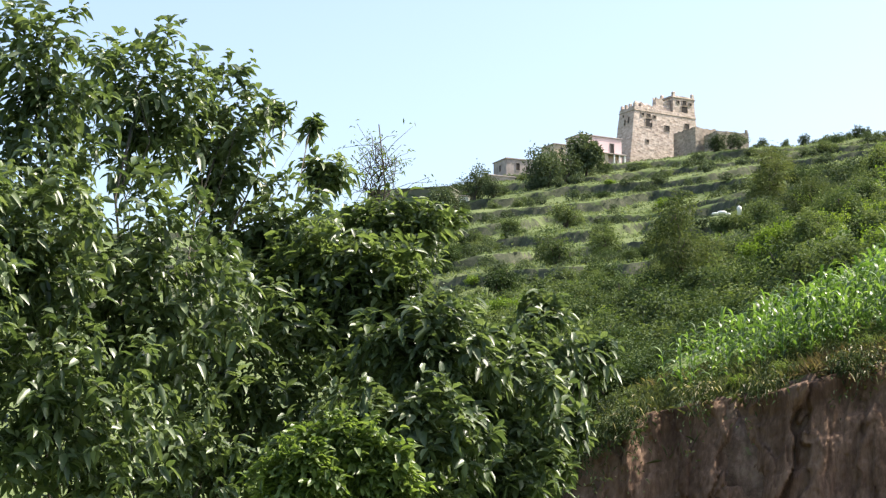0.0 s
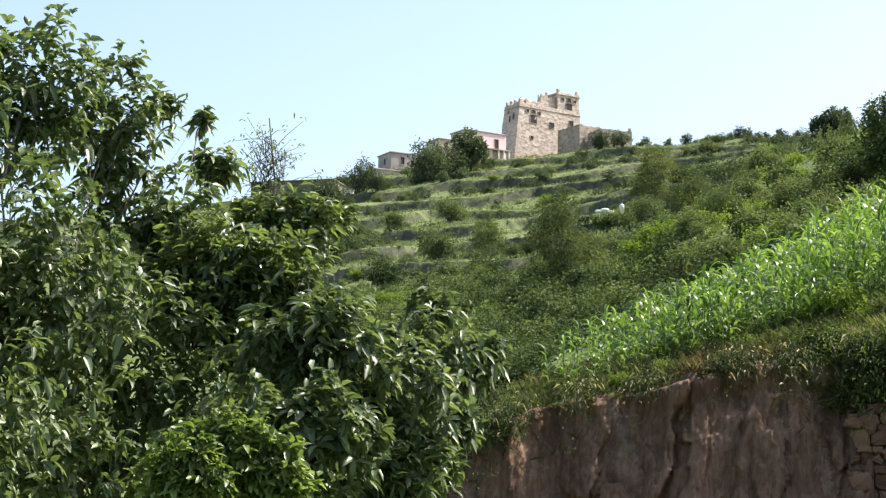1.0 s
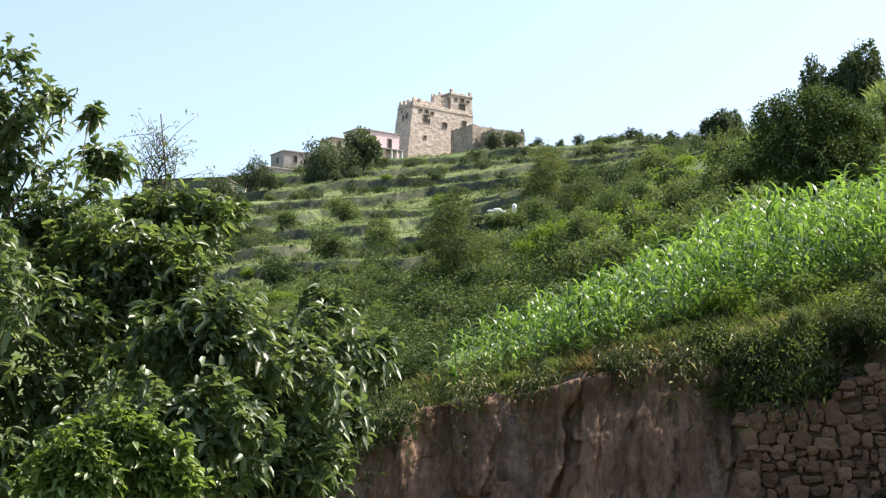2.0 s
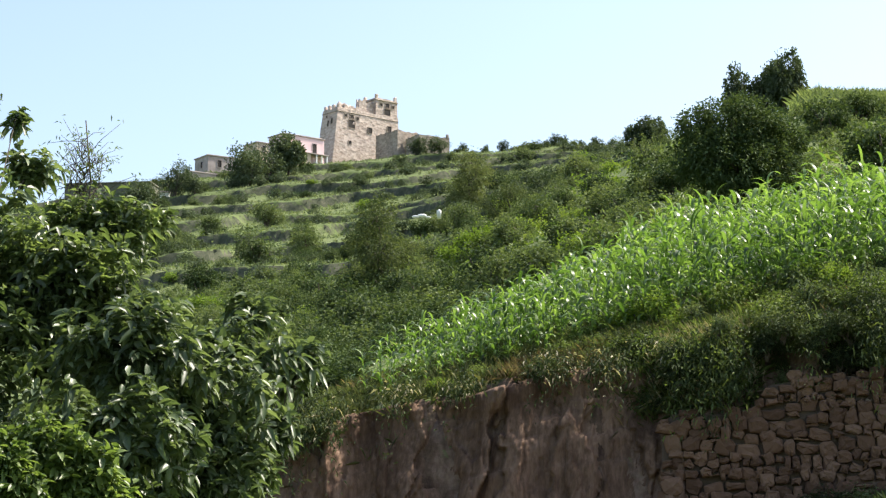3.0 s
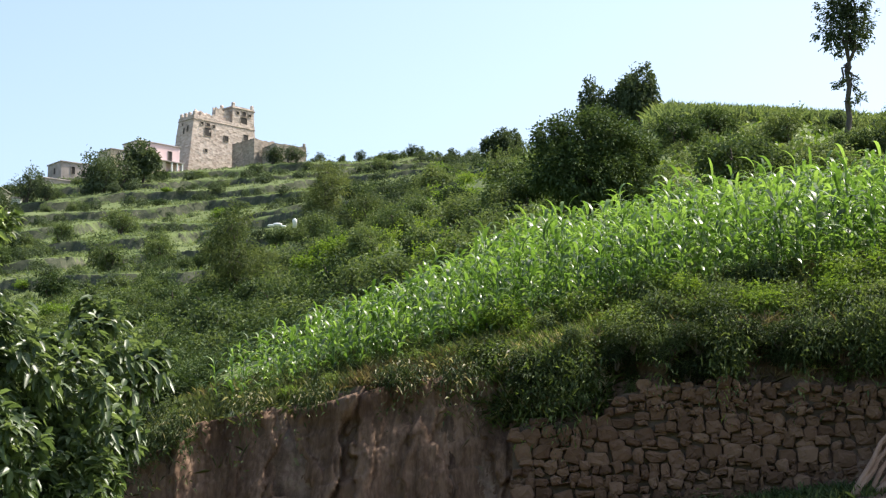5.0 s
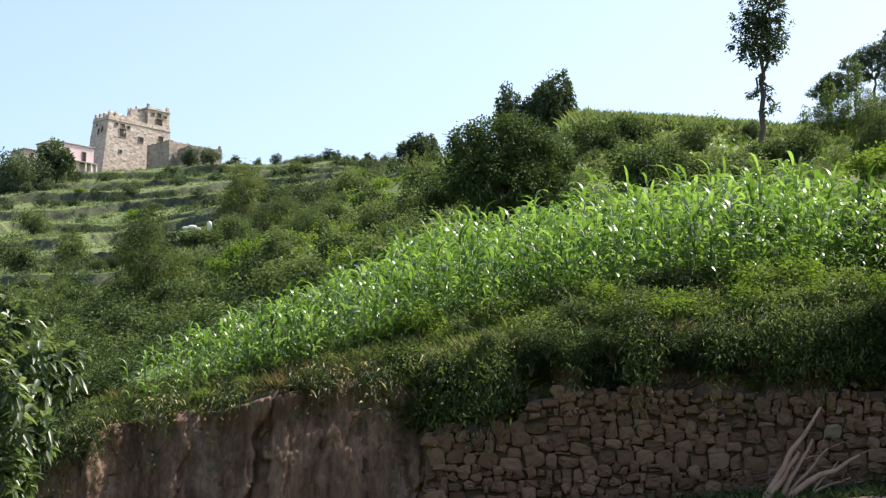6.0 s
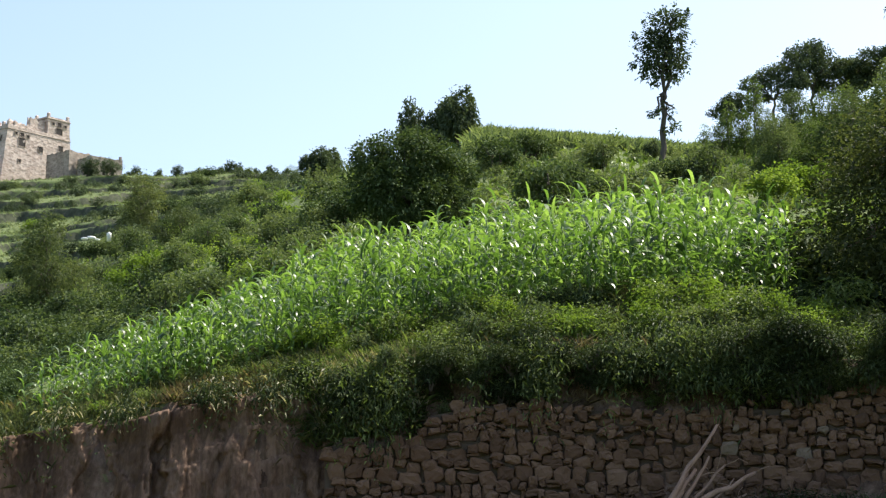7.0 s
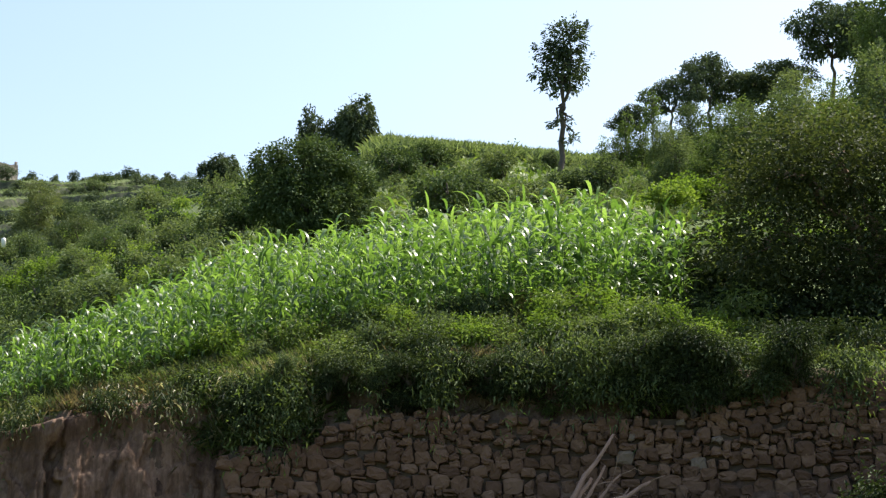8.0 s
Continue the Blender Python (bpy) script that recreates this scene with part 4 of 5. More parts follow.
for i, (az, d, size, tall) in enumerate(SLOPE):
    put(LIGHT if i % 3 == 1 else LEAFY, spot(az, d, 0.0), size * (1.0 + 0.18 * math.sin(i * 2.3)), az * 55, tall * 1.12)
for az, d, size in ((16.3, 98, 0.7), (17.1, 97, 0.85), (15.6, 103, 0.5), (19.9, 88, 0.7)):
    put(POLE_TREE, spot(az, d, 0), size, az * 44)
# the large dark tree at the end of the field
SHADE = tree_kind("shade_tree", "large shady olive green tree at the end of the field", 280, M_SHADE,
                  [(-1.6, 0, 2.3, 1.5, 1.4, 1.5), (0.2, 0, 4.3, 1.9, 1.6, 1.5), (1.9, 0, 3.2, 1.8, 1.6, 1.6), (-1.1, 0.2, 4.2, 1.2, 1.2, 1.2), (0.6, -0.8, 1.9, 1.9, 1.2, 1.4), (-0.6, -0.6, 1.3, 1.6, 1.2, 1.0), (2.6, 0, 5.0, 1.5, 1.4, 1.3)],
                  (1.0, 0, 2.0), 0.3, 2600, 14, 0.3, 0.13, "slope trees", bark=M_DEADWOOD, inner=0.15)
put(SHADE, spot(22.4, 39.5, -0.4), 0.98, 5, 0.86)
# Second copy, added out of view on the right to shade the wall.
put(SHADE, spot(29.6, 40, -0.4), 0.9, 150, 0.9)
for ob in SHRUBS + DARKS + LIMES + FARS + [LIGHT] + [TUFT_TREE, SKY_TREE, BROAD, FEATHER, TALL, FLAT, LEAFY, POLE_TREE, SHADE]:
    bury(ob)

# thicket that fills the lower slope
R = rnd(12)
KINDS = [crown_arrays(R, lobes_for(R, 6, 0.55, 0.8, 0.45), 70, 8, 0.18, 0.19, 0.11) for _ in range(6)]
FINE = [crown_arrays(R, lobes_for(R, 6, 0.55, 0.8, 0.45), 90, 11, 0.17, 0.12, 0.07) for _ in range(6)]


def thicket(name, label, mat, n, az0, az1, d0, d1, small, large, seed, kinds):
    r = rnd(seed)
    out = []
    for _ in range(n):
        p = spot(r.uniform(az0, az1), r.uniform(d0, d1))
        if abs(ripple(np.array([p.x]), np.array([p.y]), 10.0, 40, 46)[0]) > 1.4:
            continue
        v, f = kinds[r.integers(6)]
        a, s = r.uniform(0, 6.28), r.uniform(small, large)
        turn = np.array([[math.cos(a), -math.sin(a), 0], [math.sin(a), math.cos(a), 0], [0, 0, r.uniform(0.7, 1.1)]])
        out.append(((v @ turn.T) * s + np.array(p), f))
    tagged(new(name, mesh(name, *join(out), mat)), label, "scrub", kind="stuff")


thicket("scrub_thicket", "dense dark scrub on the lower slope", M_BUSH_DARK, 110, -13, -1, 50, 190, 0.8, 1.7, 21, FINE)
thicket("scrub_thicket", "mixed green scrub on the slope", M_BUSH, 120, -13, 6, 60, 230, 0.7, 1.9, 22, FINE)
thicket("scrub_thicket", "small green scrub between the trees", M_BUSH, 210, 7, 26, 62, 117, 0.45, 1.0, 23, FINE)
thicket("terrace_scrub", "scattered dark scrub along the terrace walls", M_FAR_TREE, 280, -12, 4, 190, 405, 0.7, 2.2, 24, KINDS)

# ---- scrub, herbs and crop rows on the far slope ----


def tufts(name, label, category, n, az0, az1, d0, d1, mat, blades, length, width, seed, keep=None, power=1.0, spread=0.3):
    r = rnd(seed)
    az = np.radians(r.uniform(az0, az1, n))
    d = d0 + (d1 - d0) * r.random(n) ** power
    x, y = d * np.sin(az), d * np.cos(az)
    if keep:
        k = keep(x, y, np.degrees(az), d, r)
        x, y = x[k], y[k]
    z = ground(x, y)
    n = len(x)
    idx = np.repeat(np.arange(n), blades)
    m = len(idx)
    base = np.stack([x, y, z - 0.03], 1)[idx] + r.normal(0, spread, (m, 3)) * np.array([1, 1, 0.12])
    way = unit(r.normal(0, 0.42, (m, 3)) + np.array([0, 0, 1.0]))
    v, f = leaf_arrays(r, base, way, length * r.uniform(0.5, 1.3, m), width * r.uniform(0.7, 1.3, m), 0.35)
    ob = new(name, mesh(name, v, f, mat))
    return tagged(ob, label, category, kind="stuff")


def patchy(size, k0, level):
    return lambda x, y, az, d, r: ripple(x, y, size, k0, k0 + 6) > level + r.normal(0, 0.35, len(x))


tufts("slope_herbs", "rough green herbs and grass covering the slope", "grass", 9000, -14, 26, 52, 200, M_GRASS, 5, 0.55, 0.2, 301, None, 1.3, 0.35)
tufts("far_herbs", "low green growth on the terraces", "grass", 26000, -14, 12, 170, 430, M_FAR_HAZED, 3, 0.5, 0.3, 302, patchy(11.0, 46, -0.7), 0.9, 0.5)
tufts("terrace_crop", "rows of young green crop on the terraces", "crop", 9000, -13, 4, 190, 425, M_CROP, 3, 0.7, 0.16, 303, patchy(16.0, 52, 0.0), 0.9, 0.3)
tufts("ridge_grass", "tall pale green grass on the upper terrace edge", "grass", 2600, 8.6, 16, 117, 128, M_CROP, 6, 1.15, 0.11, 304, None, 1.0, 0.3)

# ---- the maize field ----


def maize_meshes(seed):
    r = rnd(seed)
    h = r.uniform(1.25, 1.65)
    lean = r.normal(0, 0.06, 2)
    pts = [(lean[0] * s, lean[1] * s, h * s - 0.08) for s in np.linspace(0, 1, 5)]
    stalk = tube_arrays(pts, np.linspace(0.017, 0.007, 5), 5)
    out = []
    n = 12
    turn = r.uniform(0, 6.28)
    for i in range(n):
        s = 0.15 + 0.85 * i / (n - 1)
        a = turn + i * np.pi + r.normal(0, 0.5)
        L = r.uniform(0.48, 0.75) * (1 - 0.35 * abs(s - 0.55))
        W = r.uniform(0.065, 0.1)
        rise = r.uniform(0.75, 1.25) * (1.35 if i > n - 5 else 1)
        seg = 6
        cen, wid = [], []
        o = np.array([lean[0] * s, lean[1] * s, h * s - 0.08])
        p, ang = o.copy(), rise
        for k in range(seg + 1):
            cen.append(p.copy())
            wid.append(W * (0.55 + 0.45 * math.sin(min(k / seg * 2.2, 1.57))) * (1 - (k / seg) ** 3))
            p = p + np.array([math.cos(a) * math.cos(ang), math.sin(a) * math.cos(ang), math.sin(ang)]) * L / seg
            ang -= r.uniform(0.25, 0.55)
        side = np.array([-math.sin(a), math.cos(a), 0.25 * r.normal()])
        v = np.concatenate([[c - side * w / 2, c + side * w / 2] for c, w in zip(cen, wid)])
        f = np.array([q for k in range(seg) for q in ((2 * k, 2 * k + 1, 2 * k + 3), (2 * k, 2 * k + 3, 2 * k + 2))])
        out.append((v, f))
    return stalk, join(out)


MAIZE = [maize_meshes(400 + i) for i in range(10)]
MAIZE_DATA = [(mesh("maize_stalk", *s, M_MAIZE, True), mesh("maize_leaves", *l, M_MAIZE, True)) for s, l in MAIZE]


def field_edges(az):
    """Front and back distance of the maize field along a bearing."""
    return np.interp(az, [-4.2, 0, 5, 10, 15, 18.2], [35.4, 35.9, 36.7, 36.9, 37.3, 39.0]), np.interp(az, [-4.2, -1.5, 5, 10, 15, 18.2], [37.6, 44, 52, 52, 51, 46])


R = rnd(6)
rows = []
for az in np.arange(-4.1, 18.2, 0.5):
    d0, d1 = field_edges(az)
    for d in np.arange(d0, d1, 0.5):
        rows.append((az + R.normal(0, 0.12), d + R.normal(0, 0.1), d - d0))
rows.sort(key=lambda q: q[2])
rest = []
for i, (az, d, depth) in enumerate(rows):
    k = int(R.integers(10))
    m = Matrix.Translation(spot(az, d)) @ Matrix.Rotation(R.uniform(0, 6.28), 4, "Z") @ Matrix.Diagonal((*[R.uniform(0.72, 1.24) * float(np.interp(az, [-4, 1, 6, 14, 18], [0.55, 0.78, 0.9, 1.02, 0.92]))] * 3, 1))
    if i < 290:
        ob = thing("maize_plant", "green maize plant with arching glossy leaves", "maize", "maize at the field's edge")
        ob.matrix_basis = m
        part("stalk", MAIZE_DATA[k][0], ob)
        part("leaves", MAIZE_DATA[k][1], ob)
    else:
        mm = np.array(m)
        for v, f in MAIZE[k]:
            rest.append((v @ mm[:3, :3].T + mm[:3, 3], f))
ob = new("maize_field", mesh("maize_field", *join(rest), M_MAIZE, True))
tagged(ob, "dense stand of glossy green maize on the terrace", "maize", kind="stuff")

# ---- weeds on the bank's shoulder ----


def shoulder(x, y, az, d, r):
    lip = 34.25 + 0.8 * np.clip((az - 5) / 3, 0, 1) - 0.25 * ripple(az * 0.6, 0 * az, 0.5, 0, 6)
    return (d > lip) & (d < field_edges(np.clip(az, -4, 18.2))[0] + 0.6)


tufts("bank_grass", "mixed green grass along the top of the bank", "grass", 6000, -9, 25.5, 33.9, 39.5, M_SHOULDER, 8, 0.48, 0.02, 310, shoulder, 1.0, 0.10)
tufts("bank_straw", "pale dry grass stalks on the bank edge", "grass", 2600, -9, 25, 34.0, 37.8, M_STRAW, 9, 0.4, 0.014, 311, patchy(0.9, 52, 0.35), 1.2, 0.10)
tufts("field_weeds", "low bright weeds at the foot of the maize", "weeds", 2500, -7, 19, 36.2, 39.5, M_SHOULDER, 8, 0.3, 0.05, 312, None, 1.0, 0.14)
tufts("road_weeds", "dark green weeds at the foot of the wall", "weeds", 1400, 4.5, 25, 31.6, 33.2, M_BUSH_DARK, 8, 0.36, 0.03, 313, patchy(1.3, 46, 0.3), 0.6, 0.12)


def hanging(name, label, n, seed, mat, az0, az1, length, reach=1.0):
    """Weeds that hang over the lip of the bank."""
    r = rnd(seed)
    az = r.uniform(az0, az1, n)
    d = 34.35 + r.normal(0, 0.22, n) - 0.2
    x, y = d * np.sin(np.radians(az)), d * np.cos(np.radians(az))
    keep = ripple(az * 0.6, 0 * az, 0.3, 46, 54) > r.normal(0.3, 0.35, n)
    x, y = x[keep], y[keep]
    z = ground(x * 1.012, y * 1.012)
    idx = np.repeat(np.arange(len(x)), 9)
    m = len(idx)
    drop = r.random(m) ** 1.2 * 1.15 * reach * np.clip(0.55 + 0.55 * ripple(x[idx], 0 * x[idx], 0.55, 20, 27), 0.08, 1.7)
    base = np.stack([x[idx], y[idx], z[idx]], 1) + r.normal(0, 0.12, (m, 3)) - np.stack([0 * drop, 0.15 + 0.6 * np.sqrt(np.maximum(drop, 0)), drop - 0.12], 1)
    way = r.normal(0, 0.9, (m, 3)) + np.array([0, -0.5, 0.1])
    v, f = leaf_arrays(r, base, way, length * r.uniform(0.5, 1.3, m), 0.03 * r.uniform(0.6, 1.4, m), 0.7)
    tagged(new(name, mesh(name, v, f, mat)), label, "weeds", kind="stuff")


hanging("hanging_weeds", "tangled weeds hanging over the bank edge, darkened for shade", 1300, 320, M_SHADED_WEED, 4.5, 23, 0.11)
hanging("hanging_weeds", "mid-green leafy weeds hanging over the bank edge", 1100, 324, M_BUSH, 4.5, 23, 0.12)
hanging("hanging_weeds", "olive green trailing weeds on the bank edge", 800, 322, M_FEATHER, 4.0, 24, 0.11)
hanging("hanging_turf", "overhanging turf along the top of the bank, darkened for shade", 1500, 321, M_SHADED_WEED, -8.5, 4.6, 0.09, 0.35)
hanging("hanging_turf", "dry brown roots and grass below the turf", 130, 323, M_DRY, -6, 4.6, 0.12, 0.3)

WEEDS = [shrub_kind(330 + i, (M_BUSH_LIME, M_SHADED_WEED, M_FEATHER, M_BUSH, M_FEATHER, M_SHADED_WEED)[i], "leafy weed bush on the top of the bank", 1.0, 0.9, 95, 13, 0.16, "bank weeds", 0.2, "weed_bush", 0.3, 0.36, 0.45) for i in range(6)]
R = rnd(7)
for i in range(70):
    az = R.uniform(-7.5, 4)
    d = R.uniform(34.6, 37.2)
    put(WEEDS[R.integers(1, 6) if R.random() < 0.9 else 0], spot(az, d, 0.02), R.uniform(0.16, 0.4), R.uniform(0, 360), R.uniform(0.6, 1.0))
# rank growth tumbling over the lip above the wall
for i in range(120):
    az = R.choice((4.6, 6.6, 8.0, 10.3, 12.2, 14.2, 15.6, 17.0, 18.6, 20.0)) + R.normal(0, 0.42)
    d = R.uniform(33.9, 36.9)
    s = R.uniform(0.2, 0.7)
    # Dark kinds near the lip, bright ones behind: shade and sun in the colour.
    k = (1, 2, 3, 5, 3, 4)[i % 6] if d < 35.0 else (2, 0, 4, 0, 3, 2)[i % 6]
    put(WEEDS[k], spot(az, d, -0.05), s, R.uniform(0, 360), R.uniform(0.7, 1.15))
# sunlit leafy bushes on the shoulder
for az, d, s, k in ((2.6, 37.0, 0.45, 3), (3.4, 36.8, 0.6, 0), (4.2, 36.9, 0.6, 3), (5.4, 36.2, 0.5, 3), (8.2, 36.8, 0.62, 3), (8.9, 36.9, 0.55, 0), (9.6, 36.5, 0.45, 4), (14.0, 36.3, 0.75, 0), (14.9, 36.0, 0.8, 2), (15.8, 36.3, 0.85, 0), (16.7, 36.0, 0.75, 2), (17.5, 35.8, 0.7, 0), (12.0, 37.0, 0.6, 1), (11.2, 36.8, 0.5, 5), (18.4, 35.2, 0.55, 0), (18.9, 34.9, 0.45, 2), (18.6, 38.5, 0.8, 1), (19.3, 37.5, 0.8, 4), (18.4, 41, 1.5, 3), (19.1, 42, 1.7, 5), (20.0, 42, 1.8, 3), (18.0, 42.5, 1.4, 5)):
    put(WEEDS[k], spot(az, d, 0.02), s, az * 50, 0.95)
# dark growth where the bank dies out, and standing in for shade under the shade tree
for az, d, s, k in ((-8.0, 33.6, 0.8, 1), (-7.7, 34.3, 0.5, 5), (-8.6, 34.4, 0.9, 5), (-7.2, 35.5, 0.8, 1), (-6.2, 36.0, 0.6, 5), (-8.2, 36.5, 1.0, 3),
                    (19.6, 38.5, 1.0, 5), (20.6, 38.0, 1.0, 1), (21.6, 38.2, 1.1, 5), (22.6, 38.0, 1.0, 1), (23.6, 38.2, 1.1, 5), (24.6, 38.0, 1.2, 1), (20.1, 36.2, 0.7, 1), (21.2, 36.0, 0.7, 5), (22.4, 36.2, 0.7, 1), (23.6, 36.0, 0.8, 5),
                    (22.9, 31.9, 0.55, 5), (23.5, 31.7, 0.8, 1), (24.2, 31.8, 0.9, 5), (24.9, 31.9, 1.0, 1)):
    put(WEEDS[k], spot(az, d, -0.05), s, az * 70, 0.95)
# weeds standing at the foot of the wall
for az, s, k in ((8.6, 0.4, 1), (9.4, 0.5, 5), (10.2, 0.45, 3), (11.0, 0.4, 5), (12.0, 0.35, 1), (17.2, 0.45, 5), (18.2, 0.5, 1), (19.4, 0.45, 5), (23.9, 0.7, 5), (24.4, 0.6, 1)):
    put(WEEDS[k], spot(az, 32.75, 0.0), s, az * 60, 0.8)
# weeds clinging to the wall below the lip, mostly with shade in the leaf colour
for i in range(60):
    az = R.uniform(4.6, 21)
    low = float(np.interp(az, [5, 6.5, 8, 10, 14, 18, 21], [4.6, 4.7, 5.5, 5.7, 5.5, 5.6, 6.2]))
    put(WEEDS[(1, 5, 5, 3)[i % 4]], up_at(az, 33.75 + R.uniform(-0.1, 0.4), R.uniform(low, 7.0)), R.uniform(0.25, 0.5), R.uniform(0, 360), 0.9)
# Extra dark clumps at the right end stand in for the tree's shade.
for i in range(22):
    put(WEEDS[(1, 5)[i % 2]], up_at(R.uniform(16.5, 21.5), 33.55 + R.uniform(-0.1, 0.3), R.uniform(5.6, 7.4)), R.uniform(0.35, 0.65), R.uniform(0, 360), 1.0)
for ob in WEEDS:
    bury(ob)

# pale and brown tussocks on the lip of the bank
tufts("bank_tussocks", "pale straw-coloured grass tussocks on the bank edge", "grass", 240, 4.2, 7.0, 34.1, 35.3, M_DRY, 14, 0.5, 0.008, 315, None, 1.0, 0.09)
tufts("bank_tussocks", "grey-green arching grass tussocks on the bank edge", "grass", 420, 3.9, 7.4, 34.0, 35.6, M_FEATHER, 14, 0.5, 0.012, 316, None, 1.0, 0.09)
tufts("bank_tussocks", "brown withered grass tussocks along the bank edge", "grass", 380, -0.4, 2.9, 34.2, 35.4, M_STRAW, 14, 0.42, 0.008, 317, None, 1.0, 0.09)

# ---- the near trees ----


def whorls(r, lobes, clumps, per, clump_r, leaf, width, droop, inner):
    """Leaves in drooping whorls at twig ends, each with a short twig, through a crown of lobes."""
    lobes = np.asarray(lobes, dtype=float)
    size = (lobes[:, 3] * lobes[:, 4] * lobes[:, 5]) ** (2 / 3) + 0.006
    pick = r.choice(len(lobes), clumps, p=size / size.sum())
    d = unit(r.normal(size=(clumps, 3)))
    rad = inner + (1.0 - inner) * r.random((clumps, 1)) ** 0.6
    tip = lobes[pick, :3] + d * rad * lobes[pick, 3:]
    axis = unit(d + np.array([0, 0, 0.7]) + r.normal(0, 0.4, (clumps, 3)))
    idx = np.repeat(np.arange(clumps), per)
    n = len(idx)
    along = r.random((n, 1))
    base = tip[idx] - axis[idx] * along * clump_r * 1.6 + r.normal(0, 0.008, (n, 3))
    side = unit(np.cross(axis[idx], r.normal(size=(n, 3))))
    way = side + axis[idx] * (0.7 - 0.9 * along) + r.normal(0, 0.4, (n, 3))
    grow = r.uniform(0.75, 1.25, clumps)[idx]
    return leaf_arrays(r, base, way, leaf * grow * r.uniform(0.6, 1.15, n), width * grow * r.uniform(0.7, 1.15, n), droop, True)


def near_tree(name, label, seed, dist, lobes_deg, root, mat, clumps, per, leaf, width, clump_r, thick, droop=0.3, depth=0.38, inner=0.15, twigs=5):
    """A leafy tree near the viewpoint. Lobes: bearing, elevation and two radii in degrees."""
    r = rnd(seed)
    lobes = []
    foot = spot(root, dist)
    for az, el, ra, re in lobes_deg:
        # the crown spreads towards the viewpoint at its foot and away from it towards the light
        dd = dist + 0.26 * (az - root) + 0.13 * (el - 7.0) + r.uniform(-0.3, 0.3)
        k = dd * math.pi / 180
        c = up_at(az, dd, el) - foot
        lobes.append((c.x, c.y, c.z, ra * k * 1.14, min(ra, re) * k * depth, re * k * 1.14))
    crown = whorls(r, lobes, clumps, per, clump_r, leaf, width, droop, inner)
    wood = limbs_arrays(r, (0, 0, -0.2), lobes, thick, twigs, 6, 1.2, 0.03)
    ob = thing(name, label, "tree", "roadside trees", at=foot)
    part("trunk", mesh(name + "_wood", *wood, M_BARK, True), ob)
    part("crown", mesh(name + "_crown", *crown, mat), ob)
    return ob


near_tree("leafy_tree", "large leafy green tree beside the viewpoint", 500, 13.0,
          [(-23.2, 13.1, 2.5, 3.3), (-20.2, 13.4, 2.6, 2.6), (-17.7, 12.3, 1.8, 2.7), (-20.9, 7.5, 4.6, 4.0), (-16.3, 9.2, 2.3, 2.4), (-14.5, 11.5, 1.1, 0.8), (-16.2, 13.4, 0.8, 0.5), (-15.0, 12.9, 0.6, 0.3), (-22.6, 4.1, 4.0, 3.2), (-16.9, 5.3, 3.2, 3.2), (-26.5, 9.0, 3.0, 5.0), (-20.6, 2.7, 4.5, 1.6), (-17.2, 2.7, 2.5, 1.4), (-23.6, 9.0, 3.0, 3.0)],
          -21.5, M_LEAF_NEAR, 2500, 10, 0.118, 0.045, 0.09, 0.02, 0.34, 0.46)
near_tree("leafy_tree", "yellowish green thinly leaved tree among the shrubs", 510, 13.9,
          [(-12.7, 9.8, 2.0, 1.2), (-14.0, 8.0, 2.8, 2.2), (-11.1, 10.1, 0.9, 0.5), (-13.0, 6.6, 2.4, 1.8)],
          -14, M_LEAF_YELLOW, 1250, 8, 0.11, 0.04, 0.1, 0.018, 0.3, 0.5)
near_tree("glossy_shrub_tree", "dark glossy broad-leaved shrub with drooping leaves", 520, 13.4,
          [(-11.6, 6.1, 2.7, 1.7), (-8.2, 6.2, 1.9, 1.2), (-9.6, 4.5, 2.6, 2.1), (-12.5, 3.5, 3.2, 2.1), (-6.9, 5.8, 1.1, 0.8), (-9.4, 2.5, 2.4, 1.6), (-8.0, 7.5, 0.9, 0.6), (-6.3, 6.3, 0.6, 0.5), (-7.2, 4.1, 0.9, 0.8), (-7.9, 2.7, 0.9, 0.7), (-11.0, 7.6, 1.0, 0.5)],
          -11, M_LEAF_DARK, 1050, 10, 0.118, 0.045, 0.09, 0.018, 0.36, 0.46)
near_tree("lime_shrub", "fresh light green leafy shrub in front of the trees", 530, 11.2,
          [(-14.0, 2.9, 2.2, 1.5), (-12.8, 2.5, 1.5, 1.2), (-15.2, 2.4, 1.4, 1.2)],
          -14, M_LEAF_LIME, 760, 10, 0.075, 0.032, 0.08, 0.02)


